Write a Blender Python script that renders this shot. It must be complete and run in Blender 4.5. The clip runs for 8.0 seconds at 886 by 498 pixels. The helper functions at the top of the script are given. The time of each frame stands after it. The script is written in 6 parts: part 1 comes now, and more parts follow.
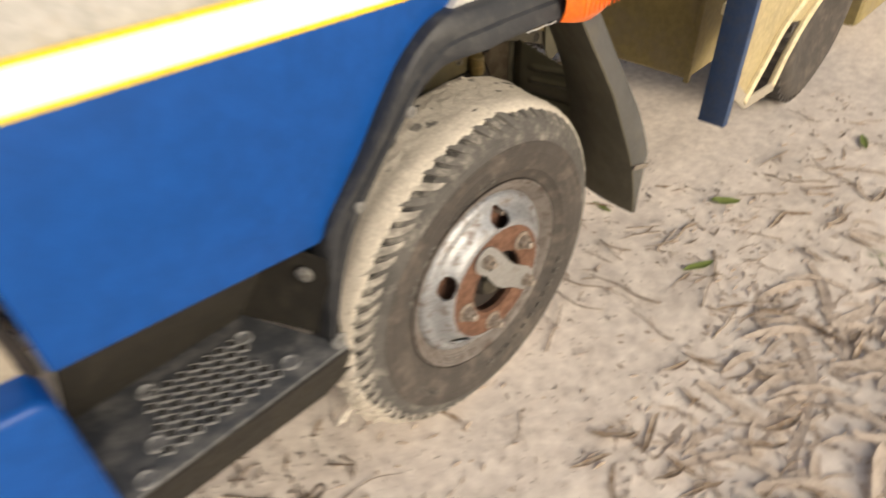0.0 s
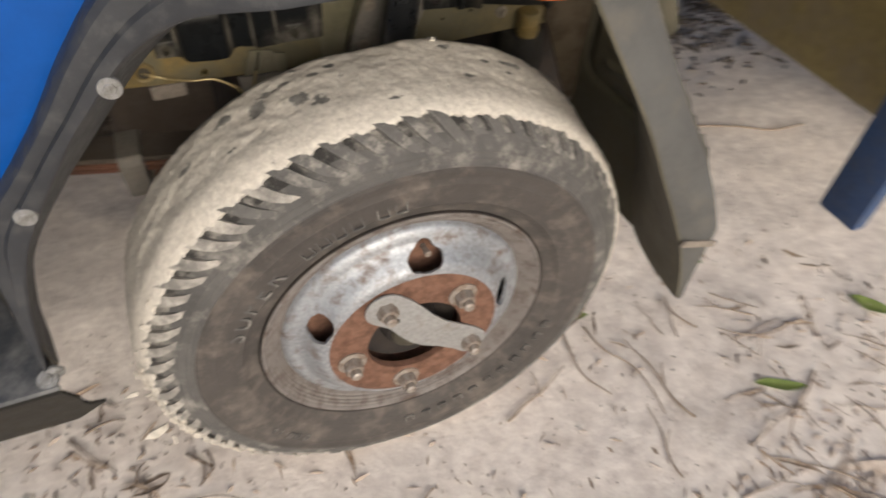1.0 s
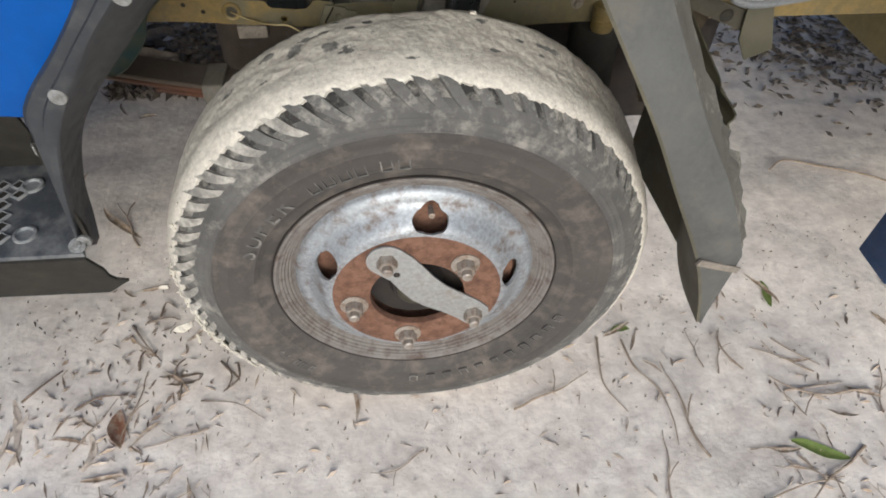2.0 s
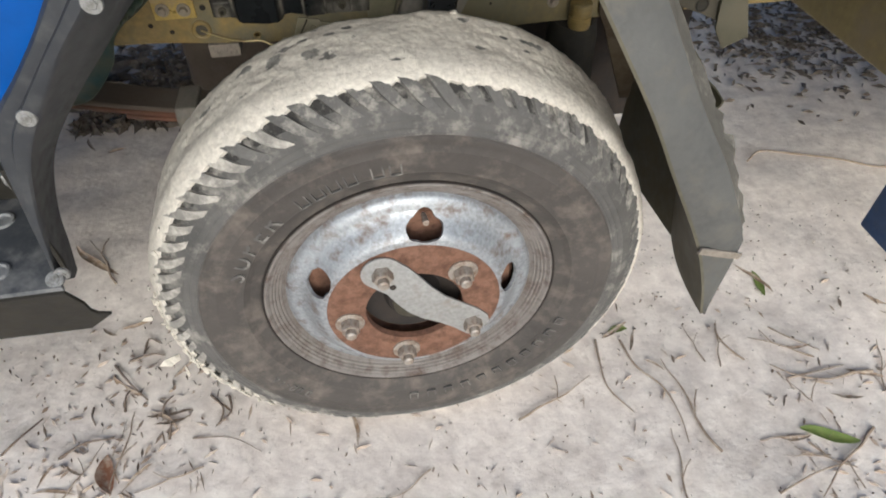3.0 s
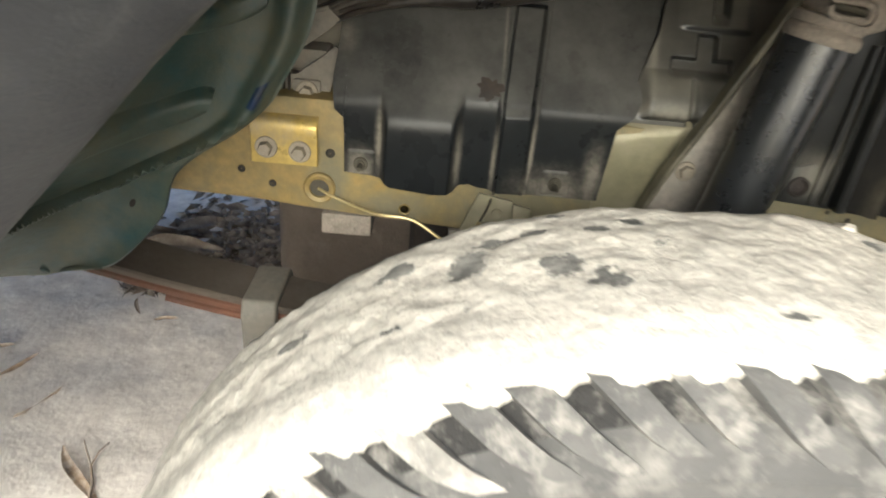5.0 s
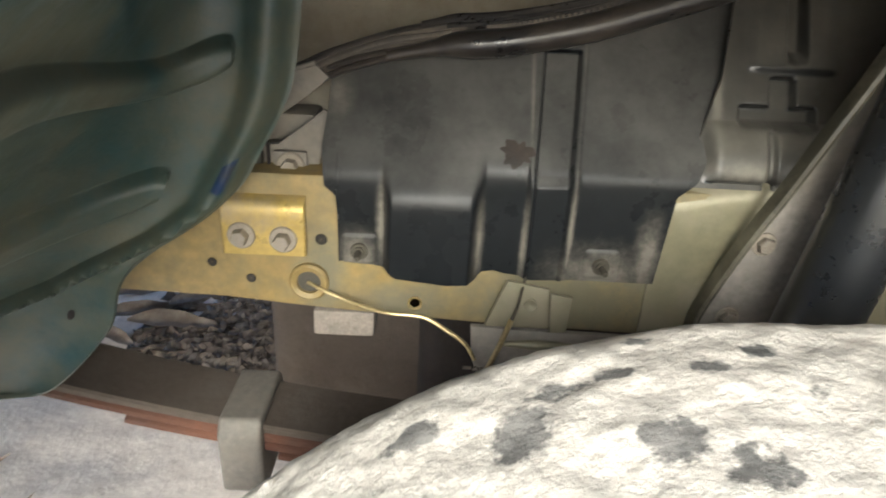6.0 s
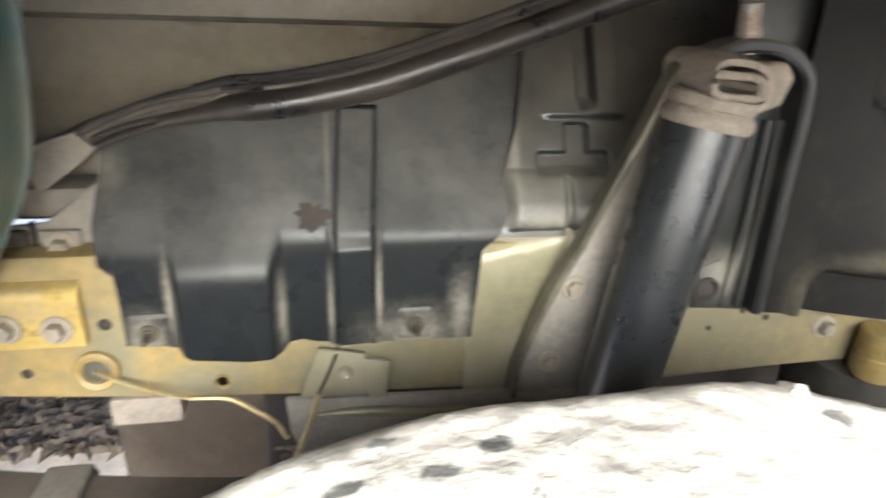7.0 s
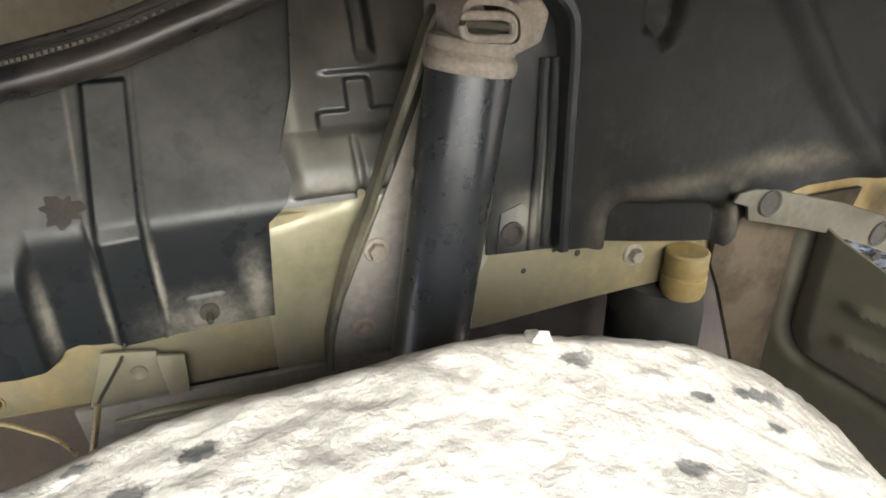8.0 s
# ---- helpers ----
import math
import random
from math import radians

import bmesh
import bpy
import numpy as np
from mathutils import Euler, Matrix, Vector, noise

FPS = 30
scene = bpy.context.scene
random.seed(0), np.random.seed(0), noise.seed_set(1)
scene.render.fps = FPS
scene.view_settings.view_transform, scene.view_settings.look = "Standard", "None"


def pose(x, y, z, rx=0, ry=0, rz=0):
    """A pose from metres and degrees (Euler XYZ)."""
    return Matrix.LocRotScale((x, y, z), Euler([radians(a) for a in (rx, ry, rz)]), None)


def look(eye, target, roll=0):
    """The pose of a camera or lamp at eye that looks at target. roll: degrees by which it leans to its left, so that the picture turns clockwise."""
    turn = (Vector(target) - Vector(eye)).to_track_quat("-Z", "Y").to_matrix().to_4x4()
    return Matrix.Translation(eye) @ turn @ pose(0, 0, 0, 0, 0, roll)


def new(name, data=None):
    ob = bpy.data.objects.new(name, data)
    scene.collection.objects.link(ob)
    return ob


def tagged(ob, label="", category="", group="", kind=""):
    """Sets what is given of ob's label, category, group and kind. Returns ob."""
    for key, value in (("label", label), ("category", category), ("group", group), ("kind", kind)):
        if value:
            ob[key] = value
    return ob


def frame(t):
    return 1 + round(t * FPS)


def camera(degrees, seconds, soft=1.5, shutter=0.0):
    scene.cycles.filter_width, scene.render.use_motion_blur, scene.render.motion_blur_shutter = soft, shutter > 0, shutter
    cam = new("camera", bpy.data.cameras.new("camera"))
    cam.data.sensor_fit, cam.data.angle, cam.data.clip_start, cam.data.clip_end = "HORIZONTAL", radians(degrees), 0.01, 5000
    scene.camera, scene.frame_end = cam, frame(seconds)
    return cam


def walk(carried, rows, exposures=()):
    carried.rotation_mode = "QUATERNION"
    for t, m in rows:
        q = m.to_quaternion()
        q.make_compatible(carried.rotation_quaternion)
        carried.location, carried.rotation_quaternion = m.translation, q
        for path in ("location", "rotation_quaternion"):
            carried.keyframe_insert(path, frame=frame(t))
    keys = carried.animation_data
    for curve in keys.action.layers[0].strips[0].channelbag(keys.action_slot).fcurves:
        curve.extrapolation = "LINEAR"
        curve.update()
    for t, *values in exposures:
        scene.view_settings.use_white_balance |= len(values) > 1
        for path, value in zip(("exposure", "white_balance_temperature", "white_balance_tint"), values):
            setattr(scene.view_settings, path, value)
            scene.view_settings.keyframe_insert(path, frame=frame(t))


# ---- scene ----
# ================= camera =================
cam = camera(70.0, 8.0, soft=1.8, shutter=0.4)
PATH = [
    (0, (-0.73, -0.615, 1.316), (0.334, 0.489, 0.032), -2.8),
    (0.5, (-0.402, -0.516, 1.206), (0.752, 0.444, -0.116), 15.4),
    (1, (-0.152, -0.506, 1.183), (0.399, 0.742, -0.28), 2.4),
    (1.5, (-0.001, -0.598, 1.187), (0.085, 0.7, -0.332), -0.9),
    (1.7, (0.011, -0.609, 1.19), (0.127, 0.707, -0.311), 0.9),
    (2.8, (-0.019, -0.588, 1.149), (0.212, 0.766, -0.304), 0.3),
    (3, (-0.02, -0.595, 1.148), (0.215, 0.781, -0.285), -0.2),
    (3.5, (0.026, -0.584, 1.145), (0.147, 0.883, -0.208), 0.2),
    (4, (0.022, -0.5, 1.097), (0.069, 1.045, -0.173), 3.7),
    (4.5, (-0.072, -0.309, 0.999), (0.017, 1.413, -0.014), 5.9),
    (4.7, (-0.115, -0.241, 0.959), (-0.02, 1.499, -0.023), 6.3),
    (5.8, (-0.1491, -0.0388, 0.8983), (-0.1431, 1.7762, 0.0583), 3.77),
    (6, (-0.146, -0.0334, 0.901), (-0.0945, 1.7921, 0.0856), 3.26),
    (6.5, (-0.12, -0.0231, 0.915), (0.0121, 1.7946, 0.0914), 2.54),
    (7, (-0.0698, -0.0073, 0.9242), (0.2704, 1.818, 0.1809), 2.08),
    (7.5, (-0.0034, 0.005, 0.9177), (0.6036, 1.7141, 0.0747), 0.54),
    (8, (0.0118, -0.0051, 0.9241), (0.6283, 1.685, 0.0503), -1.15),
]
EXPOSURES = [(0.0, -0.78, 6950, 8), (0.5, -0.84, 6300, 10), (1.0, -0.85, 6150, 9), (1.7, -0.78, 5600, 5), (3.5, -0.57, 5600, 4), (4.0, -0.34, 5700, 2), (4.6, 0.2, 5800, 1), (5.9, 0.85, 5600, 3), (6.5, 1.13, 5500, 4), (7.0, 1.6, 5450, 4), (7.5, 1.37, 5500, 4), (8.0, 1.17, 5500, 4)]
walk(cam, [(t, look(eye, target, roll)) for t, eye, target, roll in PATH], EXPOSURES)

# ================= daylight =================
world = bpy.data.worlds.new("sky")
scene.world = world
world.use_nodes = True
wn = world.node_tree.nodes
sky = wn.new("ShaderNodeTexSky")
sky.sky_type, sky.sun_disc = "NISHITA", False
sky.sun_elevation, sky.sun_rotation = radians(24), radians(181)
sky.air_density, sky.dust_density = 0.8, 6.5
wn["Background"].inputs["Strength"].default_value = 0.25
world.node_tree.links.new(sky.outputs[0], wn["Background"].inputs["Color"])
sun = new("sun", bpy.data.lights.new("sun", "SUN"))
sun.data.energy, sun.data.angle, sun.data.color = 2.3, radians(38), (1.0, 0.97, 0.93)
sun.matrix_world = look((-0.06, -3.2, 1.42), (0, 0, 0))


# ================= materials =================
def surf(name, base, other, scale=9.0, dust=None, amount=0.0, dust_scale=14.0, rough=(0.5, 0.8), metal=0.0, bump=0.25,
         bump_scale=120.0, bump_size=0.002, coat=0.0, vary=0.0, specular=0.5, sharp=0.12, spots=(), tear=(0.9, 0.7, 1.35), lean_tone=None, thin=1.0, stain=None):
    """Two-tone surface with fine grain, stains at a larger scale and an optional broken coat of dust."""
    m = bpy.data.materials.new(name)
    m.use_nodes = True
    n, link = m.node_tree.nodes, m.node_tree.links.new
    bsdf = n["Principled BSDF"]
    where = n.new("ShaderNodeTexCoord").outputs["Object"]
    if vary:
        info, add = n.new("ShaderNodeObjectInfo"), n.new("ShaderNodeVectorMath")
        add.operation = "MULTIPLY_ADD"
        add.inputs[1].default_value = (1, 1, 1)
        link(where, add.inputs[0])
        mul = n.new("ShaderNodeVectorMath")
        mul.operation = "SCALE"
        mul.inputs[0].default_value = (7.0, 3.0, 5.0)
        link(info.outputs["Random"], mul.inputs["Scale"])
        link(mul.outputs[0], add.inputs[2])
        where = add.outputs[0]

    def grain(s, detail=6.0, r=0.6):
        t = n.new("ShaderNodeTexNoise")
        t.inputs["Scale"].default_value, t.inputs["Detail"].default_value, t.inputs["Roughness"].default_value = s, detail, r
        link(where, t.inputs["Vector"])
        return t.outputs["Fac"]

    def ramp(fac, a, b):
        t = n.new("ShaderNodeMapRange")
        t.inputs["From Min"].default_value, t.inputs["From Max"].default_value = a, b
        link(fac, t.inputs["Value"])
        return t.outputs["Result"]

    def mix(fac, a, b):
        t = n.new("ShaderNodeMix")
        t.data_type = "RGBA"
        link(fac, t.inputs["Factor"])
        for k, v in (("A", a), ("B", b)):
            s = [i for i in t.inputs if i.name == k and i.type == "RGBA"][0]
            if isinstance(v, tuple):
                s.default_value = (*v, 1)
            else:
                link(v, s)
        return [o for o in t.outputs if o.type == "RGBA"][0]

    colour = mix(ramp(grain(scale), 0.32, 0.68), base, other)
    fine = grain(scale * 11, 4.0)
    colour = mix(ramp(fine, 0.35, 0.9), colour, tuple(min(1, c * 1.45 + 0.002) for c in base))
    rough_fac = ramp(grain(scale * 3), 0.3, 0.7)
    if dust:
        cut = 0.72 - 0.45 * amount
        mask = ramp(grain(dust_scale, 9.0, 0.68), cut - sharp, cut + sharp)
        speck = ramp(grain(dust_scale * 7, 5.0), 0.75 - 0.35 * amount, 0.9 - 0.3 * amount)
        top = n.new("ShaderNodeMath")
        top.operation, top.use_clamp = "MAXIMUM", True
        link(mask, top.inputs[0])
        link(speck, top.inputs[1])
        if spots:
            # patches of settled dust: (centre, half sizes), torn at their rims by noise
            most = None
            for centre, size in spots:
                off, div, far = n.new("ShaderNodeVectorMath"), n.new("ShaderNodeVectorMath"), n.new("ShaderNodeVectorMath")
                off.operation, div.operation, far.operation = "SUBTRACT", "DIVIDE", "LENGTH"
                off.inputs[1].default_value, div.inputs[1].default_value = centre, size
                link(where, off.inputs[0])
                link(off.outputs[0], div.inputs[0])
                link(div.outputs[0], far.inputs[0])
                near = ramp(far.outputs["Value"], 1.5, 0.2)
                if most is None:
                    most = near
                else:
                    mx = n.new("ShaderNodeMath")
                    mx.operation = "MAXIMUM"
                    link(most, mx.inputs[0])
                    link(near, mx.inputs[1])
                    most = mx.outputs[0]
            torn = n.new("ShaderNodeMath")
            torn.operation = "MULTIPLY_ADD"
            link(grain(dust_scale * 4, 8.0, 0.7), torn.inputs[0])
            torn.inputs[1].default_value = tear[0]
            link(most, torn.inputs[2])
            both = n.new("ShaderNodeMath")
            both.operation, both.use_clamp = "MAXIMUM", True
            link(top.outputs[0], both.inputs[0])
            link(ramp(torn.outputs[0], tear[1], tear[2]), both.inputs[1])
            top = both
        if thin != 1.0:
            # dust that thins out slowly towards its rims
            power = n.new("ShaderNodeMath")
            power.operation, power.use_clamp = "POWER", True
            link(top.outputs[0], power.inputs[0])
            power.inputs[1].default_value = thin
            top = power
        if stain:
            dust = mix(ramp(grain(dust_scale * 2.6, 7.0, 0.7), 0.4, 0.62), dust, stain)
        colour = mix(top.outputs[0], colour, dust)
    if lean_tone:
        # paler tone on faces that lean back: dust, plus sheen put into colour
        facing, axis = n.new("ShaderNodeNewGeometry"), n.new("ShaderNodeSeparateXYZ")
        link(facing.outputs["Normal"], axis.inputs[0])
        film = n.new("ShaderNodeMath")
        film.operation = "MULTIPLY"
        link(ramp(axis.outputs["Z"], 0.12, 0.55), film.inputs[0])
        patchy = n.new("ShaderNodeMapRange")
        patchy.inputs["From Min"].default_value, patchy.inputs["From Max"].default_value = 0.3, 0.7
        patchy.inputs["To Min"].default_value, patchy.inputs["To Max"].default_value = 0.25 * lean_tone[1], lean_tone[1]
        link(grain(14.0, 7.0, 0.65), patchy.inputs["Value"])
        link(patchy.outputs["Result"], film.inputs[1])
        colour = mix(film.outputs[0], colour, lean_tone[0])
    link(colour, bsdf.inputs["Base Color"])
    r = n.new("ShaderNodeMapRange")
    r.inputs["To Min"].default_value, r.inputs["To Max"].default_value = rough
    link(rough_fac, r.inputs["Value"])
    rough_out = r.outputs["Result"]
    if dust:
        rm = n.new("ShaderNodeMath")
        rm.operation, rm.use_clamp = "MULTIPLY_ADD", True
        link(top.outputs[0], rm.inputs[0])
        rm.inputs[1].default_value = 0.35
        link(rough_out, rm.inputs[2])
        rough_out = rm.outputs[0]
    link(rough_out, bsdf.inputs["Roughness"])
    bsdf.inputs["Metallic"].default_value = metal
    bsdf.inputs["Coat Weight"].default_value = coat
    bsdf.inputs["Coat Roughness"].default_value = 0.12
    bsdf.inputs["Specular IOR Level"].default_value = specular
    if bump:
        b = n.new("ShaderNodeBump")
        b.inputs["Strength"].default_value, b.inputs["Distance"].default_value = bump, bump_size
        link(grain(bump_scale, 8.0, 0.65), b.inputs["Height"])
        link(b.outputs[0], bsdf.inputs["Normal"])
    return m


DUST = (0.44, 0.38, 0.30)
M_SAND = surf("pale_sand", (0.71, 0.635, 0.575), (0.60, 0.53, 0.47), 2.2, (0.45, 0.385, 0.325), 0.05, 34.0, (0.85, 0.95), bump=0.45, bump_scale=60.0, bump_size=0.007)
M_BLUE = surf("blue_paint", (0.001, 0.053, 0.245), (0.001, 0.058, 0.265), 3.0, None, 0, 10, (0.34, 0.44), specular=0.3, bump=0.02)
M_BLUE_WORN = surf("worn_blue_paint", (0.024, 0.052, 0.125), (0.032, 0.066, 0.15), 22.0, (0.07, 0.09, 0.14), 0.3, 40.0, (0.5, 0.75), bump=0.15)
M_WHITE = surf("white_tape", (0.86, 0.86, 0.82), (0.8, 0.8, 0.76), 8.0, None, 0, 10, (0.25, 0.4), bump=0.05)
M_YELLOW = surf("yellow_tape", (0.85, 0.55, 0.02), (0.75, 0.47, 0.02), 8.0, None, 0, 10, (0.3, 0.5), bump=0.05)
M_GREY = surf("silver_grey_paint", (0.42, 0.42, 0.41), (0.35, 0.35, 0.34), 6.0, DUST, 0.15, 12.0, (0.35, 0.55), bump=0.05)
M_PLASTIC = surf("black_plastic", (0.02, 0.022, 0.026), (0.029, 0.031, 0.035), 14.0, (0.07, 0.07, 0.069), 0.22, 60.0, (0.4, 0.55), bump=0.35, bump_scale=420.0, bump_size=0.0008)
# darker copy of the black plastic, with shade put into its colour
M_SHADE = surf("shade_dark_plastic", (0.018, 0.0165, 0.014), (0.026, 0.023, 0.018), 14.0, (0.05, 0.045, 0.034), 0.22, 40.0, (0.7, 0.85), bump=0.3, bump_scale=300.0, bump_size=0.001, specular=0.25)
M_STEP = surf("worn_step_plastic", (0.042, 0.046, 0.053), (0.062, 0.066, 0.074), 9.0, (0.17, 0.168, 0.165), 0.34, 30.0, (0.4, 0.6), bump=0.3, bump_scale=300.0, bump_size=0.001)
M_RIVET = surf("scratched_zinc", (0.26, 0.26, 0.255), (0.18, 0.175, 0.165), 90.0, (0.12, 0.11, 0.09), 0.3, 130.0, (0.35, 0.6), metal=0.5, bump=0.3, bump_scale=500.0, bump_size=0.001)
M_RUBBER = surf("dusty_tyre_rubber", (0.04, 0.035, 0.0315), (0.07, 0.061, 0.054), 6.0, (0.15, 0.128, 0.109), 0.26, 22.0, (0.7, 0.88), bump=0.5, bump_scale=190.0, bump_size=0.0016)
M_CRUMB = surf("torn_pale_mud", (0.5, 0.462, 0.4), (0.37, 0.337, 0.285), 50.0, (0.2, 0.178, 0.15), 0.2, 60.0, (0.85, 0.97), bump=0.8, bump_scale=220.0, bump_size=0.002)
M_SHOULDER = surf("dust_coated_tyre_shoulder", (0.055, 0.053, 0.05), (0.11, 0.104, 0.097), 11.0, (0.25, 0.234, 0.21), 0.3, 26.0, (0.75, 0.92), bump=0.6, bump_scale=170.0, bump_size=0.002, sharp=0.09)
M_LEAF_RED = surf("curled_russet_leaf", (0.22, 0.09, 0.045), (0.3, 0.18, 0.115), 24.0, (0.5, 0.41, 0.32), 0.3, 50.0, (0.55, 0.8), bump=0.5, bump_scale=200.0)
FLAKED = [(112.6, 0.153, 0.015, 0.014), (105.4, 0.135, 0.014, 0.011), (102.1, 0.117, 0.012, 0.010), (110.0, 0.173, 0.014, 0.006), (106.2, 0.177, 0.010, 0.005), (101.4, 0.172, 0.009, 0.006), (119.3, 0.171, 0.014, 0.007), (119.3, 0.114, 0.009, 0.004),
          (84.0, 0.046, 0.016, 0.007), (74.6, 0.186, 0.012, 0.008), (73.3, 0.121, 0.009, 0.007), (61.0, 0.168, 0.024, 0.006), (63.0, 0.145, 0.010, 0.005), (104.0, 0.196, 0.010, 0.005), (98.0, 0.180, 0.010, 0.006), (67.2, 0.161, 0.010, 0.004), (90.0, 0.085, 0.010, 0.004), (130.0, 0.145, 0.012, 0.005)]
FLAKED = [((0.041 + 0.388 * math.cos(radians(d)), y, 0.385 + 0.388 * math.sin(radians(d))), (a, w, a)) for d, y, a, w in FLAKED]
M_MUD = surf("dried_pale_mud", (0.52, 0.485, 0.425), (0.44, 0.405, 0.355), 14.0, (0.085, 0.083, 0.078), -0.12, 11.0, (0.88, 0.97), bump=0.65, bump_scale=110.0, bump_size=0.0045, sharp=0.05, stain=(0.21, 0.2, 0.183), spots=FLAKED, tear=(3.2, 2.05, 2.3))
M_LUG = surf("muddy_tread_rubber", (0.075, 0.072, 0.069), (0.125, 0.119, 0.11), 40.0, (0.31, 0.29, 0.258), 0.3, 44.0, (0.75, 0.95), bump=0.7, bump_scale=160.0, bump_size=0.003, vary=1.0, sharp=0.08)
M_LUG_MUD = surf("mud_caked_tread_rubber", (0.14, 0.133, 0.122), (0.27, 0.252, 0.225), 36.0, (0.44, 0.41, 0.365), 0.42, 34.0, (0.8, 0.96), bump=0.8, bump_scale=150.0, bump_size=0.004, vary=1.0, sharp=0.08)
# pale mud; the dark share puts the shade of the gaps into colour
M_BARE = surf("shaded_muddy_grooves", (0.27, 0.252, 0.225), (0.17, 0.16, 0.145), 30.0, (0.035, 0.033, 0.031), 0.58, 22.0, (0.85, 0.97), bump=0.9, bump_scale=140.0, bump_size=0.004, sharp=0.08)
M_RIM = surf("weathered_steel_rim", (0.30, 0.315, 0.335), (0.20, 0.205, 0.215), 16.0, (0.15, 0.105, 0.08), 0.26, 34.0, (0.32, 0.52), metal=0.45, bump=0.45, bump_scale=180.0, bump_size=0.0012, sharp=0.1)
M_RIM_EDGE = surf("brown_dirty_rim_edge", (0.13, 0.115, 0.104), (0.195, 0.178, 0.166), 22.0, (0.085, 0.06, 0.046), 0.28, 40.0, (0.5, 0.8), metal=0.15, bump=0.5, bump_scale=160.0, bump_size=0.0015)
M_RUST = surf("orange_brown_rust", (0.12, 0.058, 0.035), (0.18, 0.095, 0.06), 26.0, (0.07, 0.034, 0.021), 0.35, 50.0, (0.7, 0.95), bump=0.6, bump_scale=260.0, bump_size=0.0015)
M_NUT = surf("dusty_zinc_nut", (0.33, 0.30, 0.265), (0.2, 0.165, 0.135), 80.0, (0.22, 0.15, 0.105), 0.36, 90.0, (0.35, 0.6), metal=0.55, bump=0.4, bump_scale=420.0, bump_size=0.001)
M_STEEL = surf("dull_sheet_steel", (0.3, 0.297, 0.29), (0.265, 0.26, 0.25), 14.0, (0.25, 0.21, 0.17), 0.12, 30.0, (0.42, 0.56), metal=0.4, bump=0.06, bump_scale=200.0, bump_size=0.0005)
# dark tone for deep-set parts; in holes and gaps it stands for shade
M_DARK = surf("deep_set_dark", (0.02, 0.0175, 0.0165), (0.034, 0.028, 0.025), 12.0, (0.05, 0.04, 0.033), 0.3, 22.0, (0.7, 0.9), bump=0.4, specular=0.2)
M_RAIL = surf("dusty_ochre_chassis_paint", (0.215, 0.152, 0.05), (0.165, 0.125, 0.055), 9.0, (0.155, 0.138, 0.085), 0.2, 20.0, (0.38, 0.6), metal=0.2, bump=0.25, bump_scale=140.0, sharp=0.16, spots=[((0.16, 0.41, 0.69), (0.3, 0.1, 0.16)), ((-0.04, 0.41, 0.66), (0.1, 0.1, 0.05)), ((-0.16, 0.41, 0.655), (0.05, 0.1, 0.02)), ((-0.226, 0.41, 0.68), (0.02, 0.1, 0.05)), ((0.39, 0.39, 0.64), (0.05, 0.1, 0.06))], tear=(1.2, 0.75, 1.5))
M_OLIVE = surf("dusty_olive_panel", (0.15, 0.138, 0.085), (0.195, 0.178, 0.118), 8.0, (0.24, 0.212, 0.155), 0.36, 12.0, (0.3, 0.5), metal=0.3, bump=0.2)
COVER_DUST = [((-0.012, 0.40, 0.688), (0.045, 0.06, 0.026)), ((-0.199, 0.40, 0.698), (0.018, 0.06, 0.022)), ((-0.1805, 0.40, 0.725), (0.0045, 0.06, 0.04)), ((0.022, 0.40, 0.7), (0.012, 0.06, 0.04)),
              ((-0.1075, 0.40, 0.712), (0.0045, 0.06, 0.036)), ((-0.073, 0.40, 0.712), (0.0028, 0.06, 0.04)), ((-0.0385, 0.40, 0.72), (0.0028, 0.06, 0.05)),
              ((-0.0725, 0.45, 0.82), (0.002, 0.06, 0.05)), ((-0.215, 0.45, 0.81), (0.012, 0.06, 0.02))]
# dust lies round the nuts; the upper half's film also carries its sheen
M_COVER = surf("dusty_gloss_black_cover", (0.007, 0.008, 0.009), (0.014, 0.0145, 0.015), 9.0, (0.14, 0.128, 0.106), -0.3, 30.0, (0.24, 0.36), bump=0.1, bump_scale=260.0, bump_size=0.0006, specular=0.1, sharp=0.2, spots=COVER_DUST, tear=(0.9, 0.45, 1.4), lean_tone=((0.115, 0.112, 0.104), 0.75), thin=2.4)
# first spot pales the pressed roll: dust, with light put into the colour
M_INNER = surf("dusty_satin_black_panel", (0.011, 0.0115, 0.0115), (0.018, 0.018, 0.017), 8.0, (0.13, 0.12, 0.098), 0.02, 26.0, (0.26, 0.4), bump=0.15, bump_scale=200.0, bump_size=0.0008, specular=0.5, sharp=0.2, spots=[((0.085, 0.42, 0.776), (0.04, 0.06, 0.01)), ((0.064, 0.44, 0.82), (0.005, 0.06, 0.06)), ((0.226, 0.4, 0.73), (0.02, 0.06, 0.025)), ((0.241, 0.4, 0.76), (0.003, 0.06, 0.06))], tear=(0.9, 0.45, 1.4), lean_tone=((0.13, 0.122, 0.103), 0.85), thin=2.2)
M_HOOP = surf("dusty_olive_black_lip", (0.034, 0.032, 0.024), (0.06, 0.056, 0.038), 10.0, (0.16, 0.145, 0.1), 0.3, 18.0, (0.26, 0.4), metal=0.2, bump=0.15, coat=0.15)
